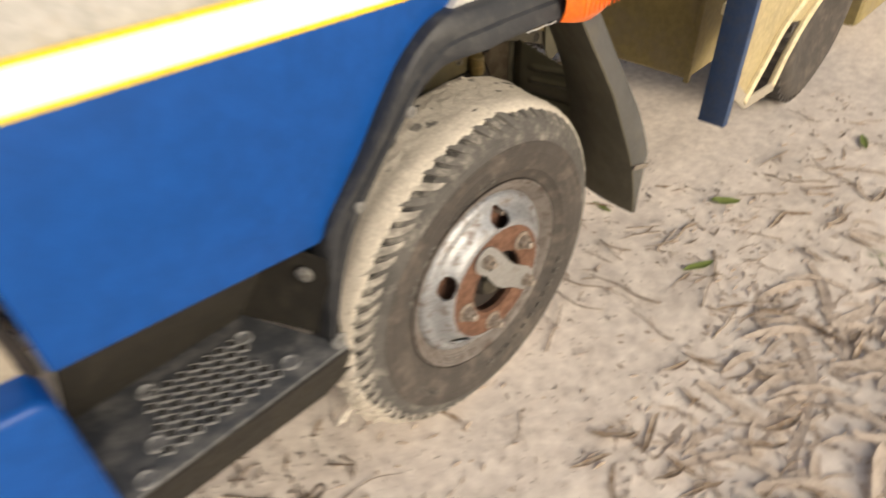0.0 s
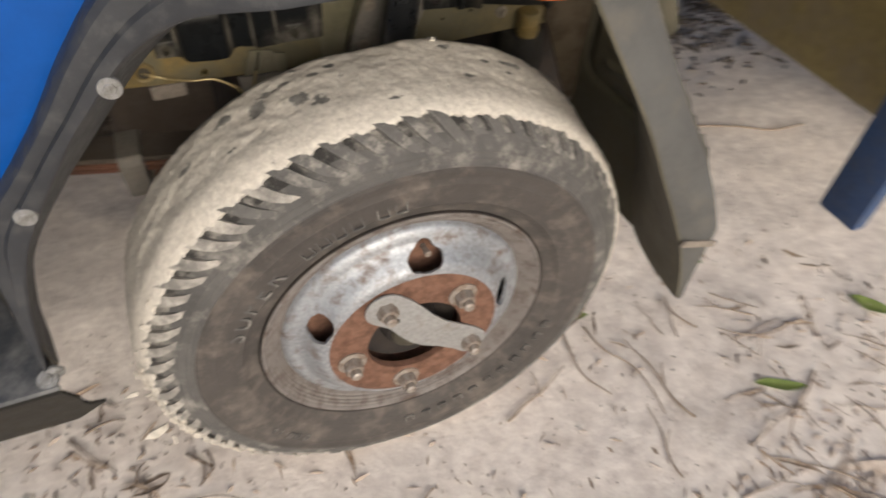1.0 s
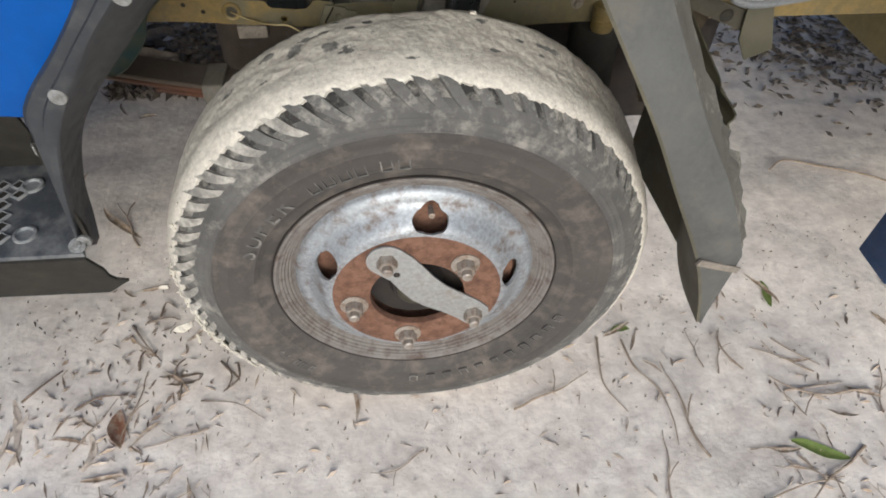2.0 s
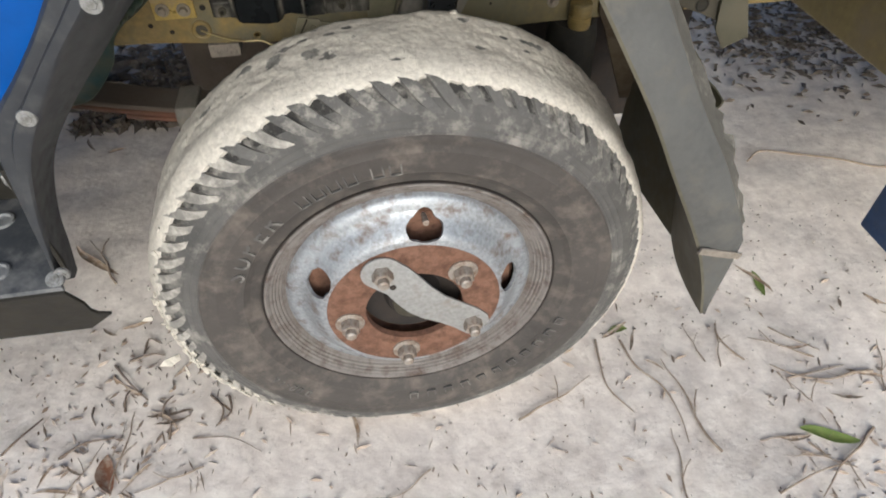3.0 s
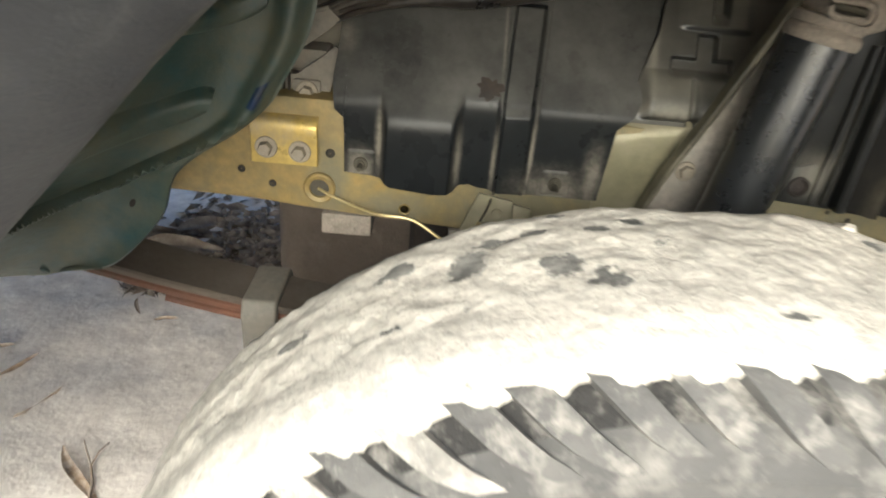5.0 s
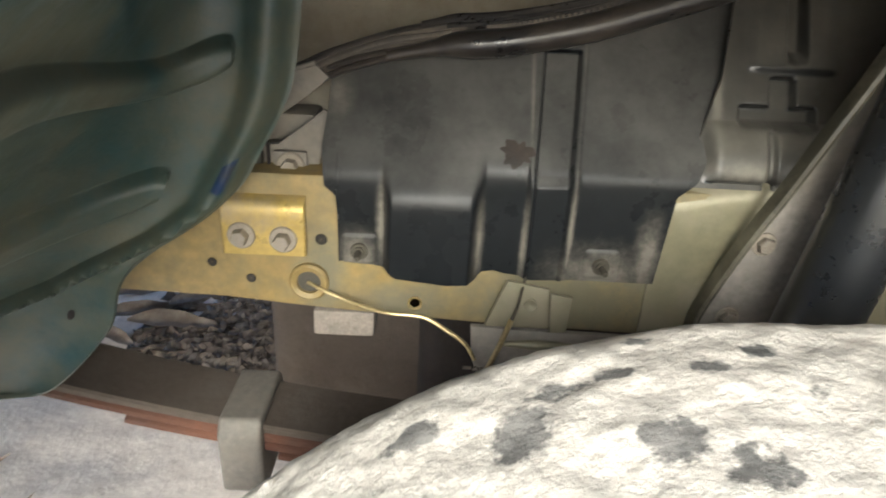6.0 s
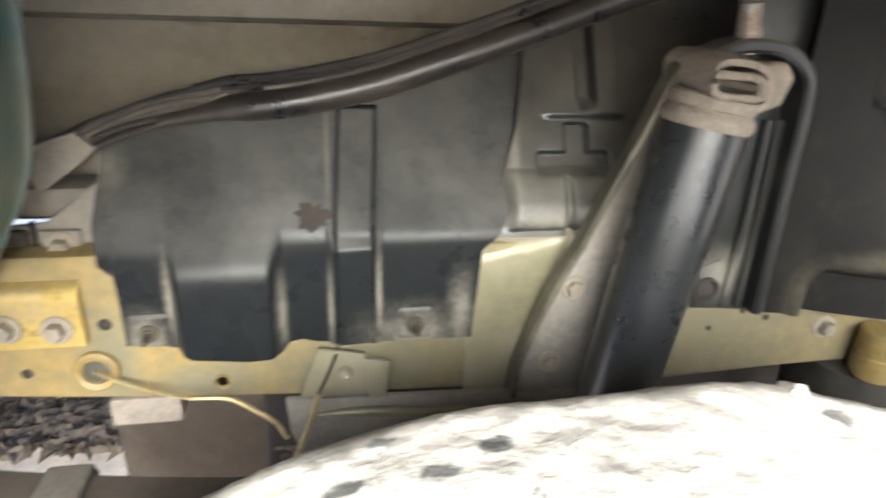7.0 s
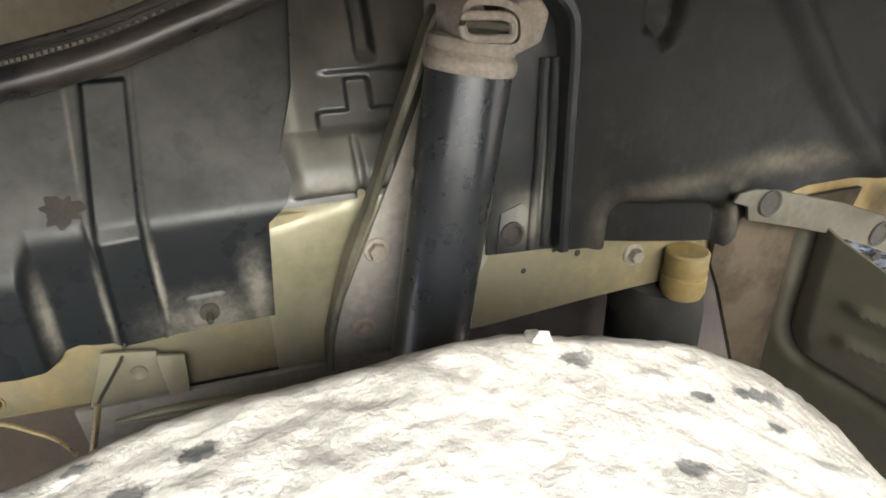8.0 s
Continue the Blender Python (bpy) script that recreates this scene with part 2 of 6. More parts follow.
M_LINER = surf("dusty_black_liner", (0.008, 0.0078, 0.0075), (0.014, 0.013, 0.0115), 9.0, (0.06, 0.053, 0.04), 0.14, 20.0, (0.5, 0.7), bump=0.3, bump_scale=180.0, sharp=0.14, specular=0.09, spots=[((0.286, 0.39, 0.715), (0.012, 0.06, 0.04)), ((0.356, 0.39, 0.742), (0.08, 0.06, 0.01)), ((0.424, 0.39, 0.71), (0.012, 0.06, 0.04)), ((0.47, 0.4, 0.748), (0.09, 0.06, 0.014))], tear=(1.2, 0.6, 1.7), thin=2.0)
M_GREEN = surf("dark_green_inner_paint", (0.014, 0.044, 0.05), (0.042, 0.06, 0.042), 6.0, (0.115, 0.105, 0.065), 0.36, 16.0, (0.26, 0.44), bump=0.25, sharp=0.2)
M_FLOORPAN = surf("grimy_olive_floor_pan", (0.25, 0.225, 0.175), (0.31, 0.28, 0.22), 6.0, (0.2, 0.17, 0.13), 0.3, 9.0, (0.55, 0.75), bump=0.25)
M_LEVER = surf("dirty_khaki_steel", (0.045, 0.039, 0.026), (0.036, 0.031, 0.021), 12.0, (0.06, 0.052, 0.037), 0.3, 22.0, (0.55, 0.75), metal=0.1, bump=0.25)
M_SPLASH = surf("dark_khaki_splash_panel", (0.05, 0.046, 0.028), (0.07, 0.063, 0.04), 8.0, (0.1, 0.088, 0.06), 0.3, 12.0, (0.4, 0.6), bump=0.2)
M_SEAL = surf("black_rubber_seal", (0.011, 0.010, 0.010), (0.014, 0.013, 0.0125), 20.0, (0.10, 0.08, 0.06), 0.1, 14.0, (0.24, 0.32), bump=0.08, sharp=0.25)
M_BOLT = surf("dull_dusty_bolt", (0.26, 0.23, 0.185), (0.19, 0.165, 0.13), 80.0, (0.3, 0.255, 0.2), 0.3, 110.0, (0.4, 0.6), metal=0.5, bump=0.4, bump_scale=420.0, bump_size=0.001)
M_SEAL_DUST = surf("dust_coated_seal", (0.05, 0.043, 0.035), (0.085, 0.073, 0.06), 16.0, (0.17, 0.145, 0.115), 0.36, 30.0, (0.5, 0.7), bump=0.3)
M_SHOCK = surf("black_shock_tube", (0.010, 0.011, 0.0125), (0.016, 0.0165, 0.017), 16.0, (0.14, 0.13, 0.105), -0.25, 30.0, (0.24, 0.33), bump=0.08, specular=0.85, coat=0.25, spots=[((0.12, 0.34, 0.64), (0.05, 0.08, 0.07))], tear=(0.9, 0.6, 1.9), thin=2.2)
M_DUSTY = surf("thick_tan_dust", (0.21, 0.18, 0.148), (0.165, 0.143, 0.117), 30.0, (0.15, 0.128, 0.105), 0.25, 60.0, (0.85, 0.95), bump=0.7, bump_scale=160.0, bump_size=0.003)
M_PLATE = surf("dusty_grey_bracket", (0.18, 0.164, 0.14), (0.145, 0.132, 0.112), 14.0, (0.24, 0.214, 0.175), 0.35, 20.0, (0.55, 0.75), metal=0.15, bump=0.2)
M_GOLD = surf("ochre_bracket_gloss", (0.40, 0.29, 0.08), (0.34, 0.25, 0.09), 14.0, (0.33, 0.28, 0.2), 0.2, 26.0, (0.24, 0.4), metal=0.5, bump=0.12)
M_SPRING = surf("rusty_leaf_spring", (0.085, 0.04, 0.024), (0.15, 0.06, 0.032), 18.0, (0.1, 0.08, 0.062), 0.25, 24.0, (0.7, 0.9), bump=0.5)
M_SPRING_TOP = surf("dusty_brown_spring_top", (0.07, 0.055, 0.042), (0.09, 0.07, 0.052), 14.0, (0.12, 0.1, 0.08), 0.34, 20.0, (0.75, 0.92), bump=0.4)
M_GUSSET = surf("brown_grimy_gusset", (0.03, 0.022, 0.012), (0.042, 0.031, 0.018), 10.0, (0.02, 0.0135, 0.008), 0.3, 22.0, (0.6, 0.85), bump=0.3, specular=0.3)
M_WIRE = surf("bare_brass_wire", (0.42, 0.34, 0.17), (0.28, 0.23, 0.13), 60.0, None, 0, 10, (0.25, 0.4), metal=0.8, bump=0)
M_ORANGE = surf("amber_lens", (0.85, 0.16, 0.012), (0.8, 0.13, 0.01), 20.0, None, 0, 10, (0.12, 0.25), coat=0.4, bump=0.05)
M_CREAM = surf("cream_yellow_paint", (0.66, 0.58, 0.37), (0.56, 0.485, 0.3), 5.0, (0.4, 0.34, 0.23), 0.2, 9.0, (0.4, 0.6), bump=0.1)
# darker copy of the cream paint, the plate's shade in its colour
M_GUARD = surf("shaded_cream_guard", (0.42, 0.35, 0.19), (0.36, 0.3, 0.17), 5.0, (0.33, 0.28, 0.19), 0.25, 9.0, (0.4, 0.6), bump=0.1)
M_TANK = surf("dull_olive_yellow_tank", (0.27, 0.215, 0.085), (0.22, 0.175, 0.075), 4.0, (0.28, 0.235, 0.15), 0.3, 8.0, (0.5, 0.7), bump=0.15)
# tone of the inner flap holds some shade, its khaki tint some flare
M_FLAP_INNER = surf("khaki_inner_flap", (0.06, 0.054, 0.036), (0.085, 0.077, 0.052), 7.0, (0.15, 0.135, 0.098), 0.25, 16.0, (0.55, 0.75), bump=0.3)
M_RETURN = surf("dust_caked_flap_edge", (0.085, 0.079, 0.066), (0.125, 0.116, 0.098), 16.0, (0.33, 0.305, 0.262), 0.22, 24.0, (0.7, 0.9), bump=0.6, bump_scale=130.0, bump_size=0.003, sharp=0.07)
M_FLAP = surf("grey_brown_mudflap", (0.062, 0.061, 0.058), (0.09, 0.089, 0.084), 9.0, (0.125, 0.116, 0.1), 0.25, 20.0, (0.55, 0.75), bump=0.4, bump_scale=120.0, bump_size=0.002, sharp=0.1)
M_BOTTLE = surf("white_bottle_plastic", (0.78, 0.78, 0.8), (0.7, 0.7, 0.72), 12.0, None, 0, 10, (0.35, 0.5), bump=0.05)
M_HOSE = surf("grey_hose", (0.16, 0.165, 0.17), (0.11, 0.11, 0.115), 30.0, None, 0, 10, (0.45, 0.6), bump=0.1)
M_LEAF_DRY = surf("dry_brown_leaf", (0.21, 0.14, 0.085), (0.40, 0.315, 0.23), 30.0, (0.55, 0.48, 0.41), 0.36, 60.0, (0.6, 0.85), bump=0.5, bump_scale=240.0, vary=1.0)
M_LEAF_GREEN = surf("green_leaf", (0.12, 0.17, 0.035), (0.22, 0.25, 0.08), 50.0, None, 0, 10, (0.4, 0.6), bump=0.4, bump_scale=240.0, vary=1.0)
M_TWIG = surf("dry_twig", (0.23, 0.17, 0.12), (0.33, 0.26, 0.195), 60.0, (0.48, 0.41, 0.34), 0.3, 70.0, (0.8, 0.95), bump=0.6, vary=1.0)
M_STALK = surf("dark_dry_stalk", (0.12, 0.085, 0.062), (0.19, 0.145, 0.11), 50.0, (0.33, 0.28, 0.235), 0.25, 70.0, (0.8, 0.95), bump=0.6, vary=1.0)
M_STRAW = surf("pale_dry_strap_leaf", (0.52, 0.435, 0.36), (0.62, 0.54, 0.46), 30.0, (0.3, 0.215, 0.15), 0.22, 45.0, (0.6, 0.85), bump=0.5, bump_scale=200.0, vary=1.0)
M_LITTER = surf("dusty_plant_litter", (0.28, 0.205, 0.145), (0.42, 0.34, 0.26), 25.0, (0.54, 0.46, 0.39), 0.4, 40.0, (0.8, 0.95), bump=0.5)
# brown leaf tone with part of the under-truck shade in its colour
M_HEAP = surf("shade_dark_leaves", (0.095, 0.074, 0.057), (0.15, 0.122, 0.095), 14.0, (0.26, 0.225, 0.195), 0.3, 22.0, (0.7, 0.9), bump=0.5)
M_SILL = surf("dusty_tan_sill", (0.33, 0.29, 0.23), (0.27, 0.24, 0.19), 9.0, (0.4, 0.36, 0.3), 0.3, 18.0, (0.5, 0.7), bump=0.2)
M_STUD = surf("rubbed_step_stud", (0.125, 0.13, 0.135), (0.18, 0.183, 0.185), 30.0, (0.3, 0.29, 0.28), 0.3, 60.0, (0.4, 0.55), bump=0.2)
M_BLUE_MARK = surf("smeared_blue_paint", (0.004, 0.016, 0.055), (0.008, 0.028, 0.075), 30.0, (0.05, 0.05, 0.045), 0.3, 60.0, (0.3, 0.45), bump=0.2)


# ================= building helpers =================
def mesh_of(bm, name, material, smooth=True, sharp_angle=35):
    bmesh.ops.recalc_face_normals(bm, faces=bm.faces)
    for f in bm.faces:
        f.smooth = smooth
    me = bpy.data.meshes.new(name)
    bm.to_mesh(me)
    bm.free()
    if smooth:
        me.set_sharp_from_angle(angle=radians(sharp_angle))
    me.materials.append(material)
    return me


def part(name, bm, material, parent=None, label="", smooth=True, sharp_angle=35):
    ob = new(name, mesh_of(bm, name, material, smooth, sharp_angle))
    ob.parent = parent
    return tagged(ob, label=label)


def again(name, me, parent, m, label=""):
    ob = new(name, me)
    ob.parent = parent
    ob.matrix_basis = m
    return tagged(ob, label=label)


def box(lo, hi, bevel=0.003, bm=None, segments=2):
    b = bmesh.new()
    bmesh.ops.create_cube(b, size=1.0)
    for v in b.verts:
        for k in range(3):
            v.co[k] = lo[k] + (v.co[k] + 0.5) * (hi[k] - lo[k])
    if bevel:
        bmesh.ops.bevel(b, geom=b.edges[:], offset=bevel, segments=segments, affect="EDGES", profile=0.6)
    return join(bm, b) if bm else b


def join(bm, other, m=None):
    """Adds the other mesh to bm."""
    index = {}
    for v in other.verts:
        index[v.index] = bm.verts.new(m @ v.co if m else v.co)
    for f in other.faces:
        try:
            bm.faces.new([index[v.index] for v in f.verts])
        except ValueError:
            pass
    other.free()
    bm.verts.index_update()
    return bm


def fresh(bm):
    bm.verts.ensure_lookup_table()
    bm.verts.index_update()
    return bm


def slab(outline, axis, lo, hi, bevel=0.003, segments=2):
    """A plate: an outline in the plane across the axis, from lo to hi along it."""
    b = bmesh.new()

    def at(p, d):
        return {0: (d, p[0], p[1]), 1: (p[0], d, p[1]), 2: (p[0], p[1], d)}[axis]

    low = [b.verts.new(at(p, lo)) for p in outline]
    high = [b.verts.new(at(p, hi)) for p in outline]
    b.faces.new(low)
    b.faces.new(high[::-1])
    for i in range(len(outline)):
        j = (i + 1) % len(outline)
        b.faces.new((low[i], low[j], high[j], high[i]))
    bmesh.ops.recalc_face_normals(b, faces=b.faces)
    if bevel:
        rim = [e for e in b.edges if abs(e.calc_face_angle(0)) > 0.5]
        bmesh.ops.bevel(b, geom=rim, offset=bevel, segments=segments, affect="EDGES", profile=0.6)
    return fresh(b)


def tube(path, radius, sides=12, squash=1.0, up=(0, 0, 1), caps=True):
    """A round or flattened bar along a smooth path. radius: one, or one for each point."""
    b = bmesh.new()
    pts = [Vector(p) for p in path]
    rr = radius if isinstance(radius, (list, tuple)) else [radius] * len(pts)
    rings = []
    for i, p in enumerate(pts):
        d = (pts[min(i + 1, len(pts) - 1)] - pts[max(i - 1, 0)]).normalized()
        a = d.cross(Vector(up))
        a = (a if a.length > 1e-4 else d.cross(Vector((1, 0, 0)))).normalized()
        c = a.cross(d)
        rings.append([b.verts.new(p + rr[i] * (math.cos(t) * a + squash * math.sin(t) * c)) for t in [2 * math.pi * k / sides for k in range(sides)]])
    for r, s in zip(rings, rings[1:]):
        for k in range(sides):
            b.faces.new((r[k], r[(k + 1) % sides], s[(k + 1) % sides], s[k]))
    if caps:
        b.faces.new(rings[0][::-1])
        b.faces.new(rings[-1])
    return fresh(b)


def bend(points, n=8):
    """A smooth line through points (Catmull-Rom)."""
    p = [Vector(q) for q in points]
    p = [2 * p[0] - p[1]] + p + [2 * p[-1] - p[-2]]
    out = []
    for i in range(1, len(p) - 2):
        for k in range(n):
            t = k / n
            a, b, c, d = p[i - 1], p[i], p[i + 1], p[i + 2]
            out.append(0.5 * (2 * b + (c - a) * t + (2 * a - 5 * b + 4 * c - d) * t * t + (3 * b - a - 3 * c + d) * t ** 3))
    return out + [p[-2]]


def strip_bar(path, width, thick, across=(0, 1, 0), bevel=True):
    """A flat bar along a path: width across the way, thickness along 'across'."""
    b = bmesh.new()
    pts = [Vector(p) for p in path]
    rings = []
    ac = Vector(across).normalized()
    for i, p in enumerate(pts):
        d = (pts[min(i + 1, len(pts) - 1)] - pts[max(i - 1, 0)]).normalized()
        s = d.cross(ac).normalized()
        c = 0.25 * min(width, thick) if bevel else 0
        w, t = width / 2, thick / 2
        sec = [(-w + c, -t), (w - c, -t), (w, -t + c), (w, t - c), (w - c, t), (-w + c, t), (-w, t - c), (-w, -t + c)]
        rings.append([b.verts.new(p + x * s + y * ac) for x, y in sec])
    for r, q in zip(rings, rings[1:]):
        for k in range(8):
            b.faces.new((r[k], r[(k + 1) % 8], q[(k + 1) % 8], q[k]))
    b.faces.new(rings[0][::-1])
    b.faces.new(rings[-1])
    return fresh(b)


def sheet(f, nu, nv, thick=0.0, keep=None):
    """A pressed sheet from f(u, v), u and v from 0 to 1; keep(u, v) may leave cells out."""
    b = bmesh.new()
    g = [[b.verts.new(f(i / nu, j / nv)) for j in range(nv + 1)] for i in range(nu + 1)]
    for i in range(nu):
        for j in range(nv):
            if keep is None or keep((i + 0.5) / nu, (j + 0.5) / nv):
                b.faces.new((g[i][j], g[i + 1][j], g[i + 1][j + 1], g[i][j + 1]))
    for v in [v for v in b.verts if not v.link_faces]:
        b.verts.remove(v)
    if thick:
        bmesh.ops.recalc_face_normals(b, faces=b.faces)
        bmesh.ops.solidify(b, geom=b.faces[:], thickness=thick)
    return fresh(b)


def shell(f, nu, nv, back=(0, 0.0025, 0)):
    """A pressed sheet from f(u, v) with a second face behind it and closed rims."""
    b = bmesh.new()
    off = Vector(back)
    g = [[b.verts.new(f(i / nu, j / nv)) for j in range(nv + 1)] for i in range(nu + 1)]
    k = [[b.verts.new(v.co + off) for v in row] for row in g]
    for i in range(nu):
        for j in range(nv):
            b.faces.new((g[i][j], g[i + 1][j], g[i + 1][j + 1], g[i][j + 1]))
            b.faces.new((k[i][j], k[i][j + 1], k[i + 1][j + 1], k[i + 1][j]))
    for i in range(nu):
        b.faces.new((g[i][0], k[i][0], k[i + 1][0], g[i + 1][0]))
        b.faces.new((g[i][nv], g[i + 1][nv], k[i + 1][nv], k[i][nv]))
    for j in range(nv):
        b.faces.new((g[0][j], g[0][j + 1], k[0][j + 1], k[0][j]))
        b.faces.new((g[nu][j], k[nu][j], k[nu][j + 1], g[nu][j + 1]))
    return fresh(b)


def lathe(profile, centre, segments=96, closed=False, keep=None, jitter=None):
    """Turns (radius, y) pairs round the axis along y through centre (x, z)."""
    b = bmesh.new()
    cx, cz = centre
    rings = []
    for r, y in profile:
        ring = []
        for k in range(segments):
            a = 2 * math.pi * k / segments
            rr, yy = jitter(r, y, a) if jitter else (r, y)
            ring.append(b.verts.new((cx + rr * math.cos(a), yy, cz + rr * math.sin(a))))
        rings.append(ring)
    pairs = list(zip(rings, rings[1:])) + ([(rings[-1], rings[0])] if closed else [])
    for n, (p, q) in enumerate(pairs):
        for k in range(segments):
            if keep is None or keep(n, k):
                b.faces.new((p[k], p[(k + 1) % segments], q[(k + 1) % segments], q[k]))
    return fresh(b)


def step_up(x, a, b):
    t = min(1.0, max(0.0, (x - a) / (b - a)))
    return t * t * (3 - 2 * t)


def plateau(x, lo, hi, soft):
    return step_up(x, lo - soft, lo + soft) * (1 - step_up(x, hi - soft, hi + soft))


def line_at(points, x):
    """Height of a broken line at x."""
    return float(np.interp(x, [p[0] for p in points], [p[1] for p in points]))


def bolt_mesh(name, material, head=0.009, height=0.007, washer=0.013, stud=0.0):
    """A hexagon bolt whose head looks along -y, its foot at the origin."""
    b = bmesh.new()
    if washer:
        join(b, lathe([(0.0005, -0.002), (washer * 0.92, -0.002), (washer, -0.0012), (washer, 0.002)], (0, 0), 20))
    prof = [(head, 0.0), (head, -height * 0.8), (head * 0.86, -height), (0.0005, -height)]
    join(b, lathe(prof, (0, 0), 6))
    if stud:
        join(b, lathe([(stud, -height), (stud, -height - 0.009), (stud * 0.75, -height - 0.011), (0.0005, -height - 0.011)], (0, 0), 12))
    return mesh_of(b, name, material, True, 30)


# ================= ground =================
def ground_height(x, y):
    r = math.hypot(x, y)
    fade = max(0.0, 1 - r / 9.0)
    h = 0.016 * noise.noise((x * 1.7, y * 1.7, 0.3)) + 0.008 * noise.noise((x * 6.0, y * 6.0, 2.1)) + 0.0035 * noise.noise((x * 21, y * 21, 5.0))
    flat = step_up(math.hypot((x - 0.04) / 1.4, y - 0.13), 0.1, 0.55)
    return fade * h * (0.3 + 0.7 * flat) - 0.004


def make_ground():
    b = bmesh.new()
    fine = [i * 0.02 for i in range(-80, 131)]
    xs = [-300, -80, -30, -12, -6, -4, -3, -2.4, -2.0] + fine[:1] + fine[1:] + [2.8, 3.0, 3.4, 4, 5, 7, 12, 30, 80, 300]
    ys = [-300, -80, -30, -12, -6, -3.5, -2.2, -1.6] + [i * 0.02 for i in range(-65, 111)] + [2.3, 2.5, 2.8, 3.3, 4, 6, 12, 30, 80, 300]
    g = [[b.verts.new((x, y, ground_height(x, y))) for y in ys] for x in xs]
    for i in range(len(xs) - 1):
        for j in range(len(ys) - 1):
            b.faces.new((g[i][j], g[i + 1][j], g[i + 1][j + 1], g[i][j + 1]))
    ob = part("ground", b, M_SAND)
    tagged(ob, "pale pinkish sandy earth with soft ripples and crumbs", "ground", kind="structure")


make_ground()

# ================= truck =================
truck = new("truck")
tagged(truck, "blue light truck with black wheel arch trim, parked on sand", "truck")

CX, CZ = 0.041, 0.385          # wheel centre; the axle runs along y


def disc(radius, y, centre, segments=24):
    return lathe([(0.0005, y), (radius, y), (radius, y + 0.004)], centre, segments)


def ripple(x, y, z, s):
    return noise.noise((x * s, y * s, z * s))


def make_wheel():
    wheel = new("front_wheel")
    wheel.parent = truck
    tagged(wheel, label="steel wheel with muddy tyre and rusty centre")

    # rim: flange, drop and ventilated disc
    edge = [(0.19, 0.07), (0.1945, 0.0665), (0.1985, 0.0645), (0.2005, 0.0612), (0.2035, 0.0606), (0.2048, 0.0575), (0.2085, 0.0562), (0.2098, 0.0532), (0.2128, 0.0527), (0.2141, 0.0498), (0.2175, 0.0488), (0.219, 0.0462), (0.2225, 0.0438), (0.2252, 0.0448), (0.2262, 0.0475), (0.2255, 0.0535), (0.222, 0.057)]
    part("rim_flange", lathe(edge, (CX, CZ), 128), M_RIM_EDGE, wheel, "brown dirty rim flange")
    prof = [(0.196, 0.072), (0.1925, 0.0635), (0.189, 0.0588), (0.184, 0.0562), (0.178, 0.0535)]
    prof += [(0.178 - 0.0034 * i, 0.0535 - 0.0305 * step_up(i / 12, 0.0, 1.0)) for i in range(1, 13)]
    prof += [(0.1345, 0.0222), (0.132, 0.0215)]
    holes = [radians(82 + 72 * k) for k in range(5)]
    seg = 300

    def open_cell(n, k):
        r = (prof[n][0] + prof[n + 1][0]) / 2
        a = 2 * math.pi * (k + 0.5) / seg
        for h in holes:
            d = (a - h + math.pi) % (2 * math.pi) - math.pi
            if abs(d * 0.156 / 0.027) ** 2.6 + abs((r - 0.153) / 0.0145) ** 2.6 < 1:
                return False
            if abs(h - holes[0]) < 0.01 and (d * 0.156 / 0.011) ** 2 + ((r - 0.168) / 0.0095) ** 2 < 1:
                return False
        return True

    d = lathe(prof, (CX, CZ), seg, keep=open_cell)
    bmesh.ops.recalc_face_normals(d, faces=d.faces)
    for _ in range(3):
        for v in [v for v in d.verts if v.is_boundary]:
            ring = [e.other_vert(v) for e in v.link_edges if e.is_boundary]
            r = math.hypot(v.co.x - CX, v.co.z - CZ)
            if 0.13 < r < 0.182 and len(ring) == 2:
                v.co = 0.5 * v.co + 0.25 * (ring[0].co + ring[1].co)
    bmesh.ops.solidify(d, geom=d.faces[:], thickness=0.005)
    rim_disc = part("rim_disc", fresh(d), M_RIM, wheel, "grey steel disc with hand holes")
    part("disc_centre", lathe([(0.136, 0.026), (0.134, 0.0218), (0.126, 0.0197), (0.079, 0.0195), (0.0755, 0.0215), (0.0745, 0.032), (0.09, 0.034)], (CX, CZ), 96),
         M_RUST, wheel, "orange rusty disc centre")
    # cup coloured dark for the shade inside the hub hole
    part("hub", lathe([(0.078, 0.05), (0.074, 0.052), (0.062, 0.056), (0.045, 0.056), (0.043, 0.046), (0.038, 0.04), (0.0005, 0.04)], (CX, CZ), 48), M_DARK, wheel, "dark cup in the hub hole, shade in its colour")
    part("hub_cap", lathe([(0.033, 0.041), (0.032, 0.034), (0.027, 0.0295), (0.015, 0.0275), (0.0005, 0.027)], (CX, CZ - 0.006), 40), M_LEVER, wheel, "dusty rounded hub cap")
    part("brake_drum", lathe([(0.0005, 0.06), (0.16, 0.065), (0.168, 0.075), (0.168, 0.16), (0.0005, 0.165)], (CX, CZ), 64), M_RUST, wheel, "rusty brake drum behind the disc")

    # tyre
    def lumpy(r, y, a):
        n = noise.noise((math.cos(a) * 5, math.sin(a) * 5, y * 22))
        m = noise.noise((math.cos(a) * 19, math.sin(a) * 19, y * 60))
        k = step_up(r, 0.372, 0.384)
        rr = r + k * (0.0022 * n + 0.0019 * m + 0.0011 * noise.noise((math.cos(a) * 62, math.sin(a) * 62, y * 150)) + 0.002 * max(0.0, noise.noise((math.cos(a) * 33, math.sin(a) * 33, y * 80 + 4)) - 0.25)) + (0.005 * step_up(math.cos(a), -0.25, 0.3) + 0.007 * step_up(math.cos(a), 0.2, 0.7)) * step_up(y, 0.13, 0.2) * step_up(r, 0.3, 0.38)
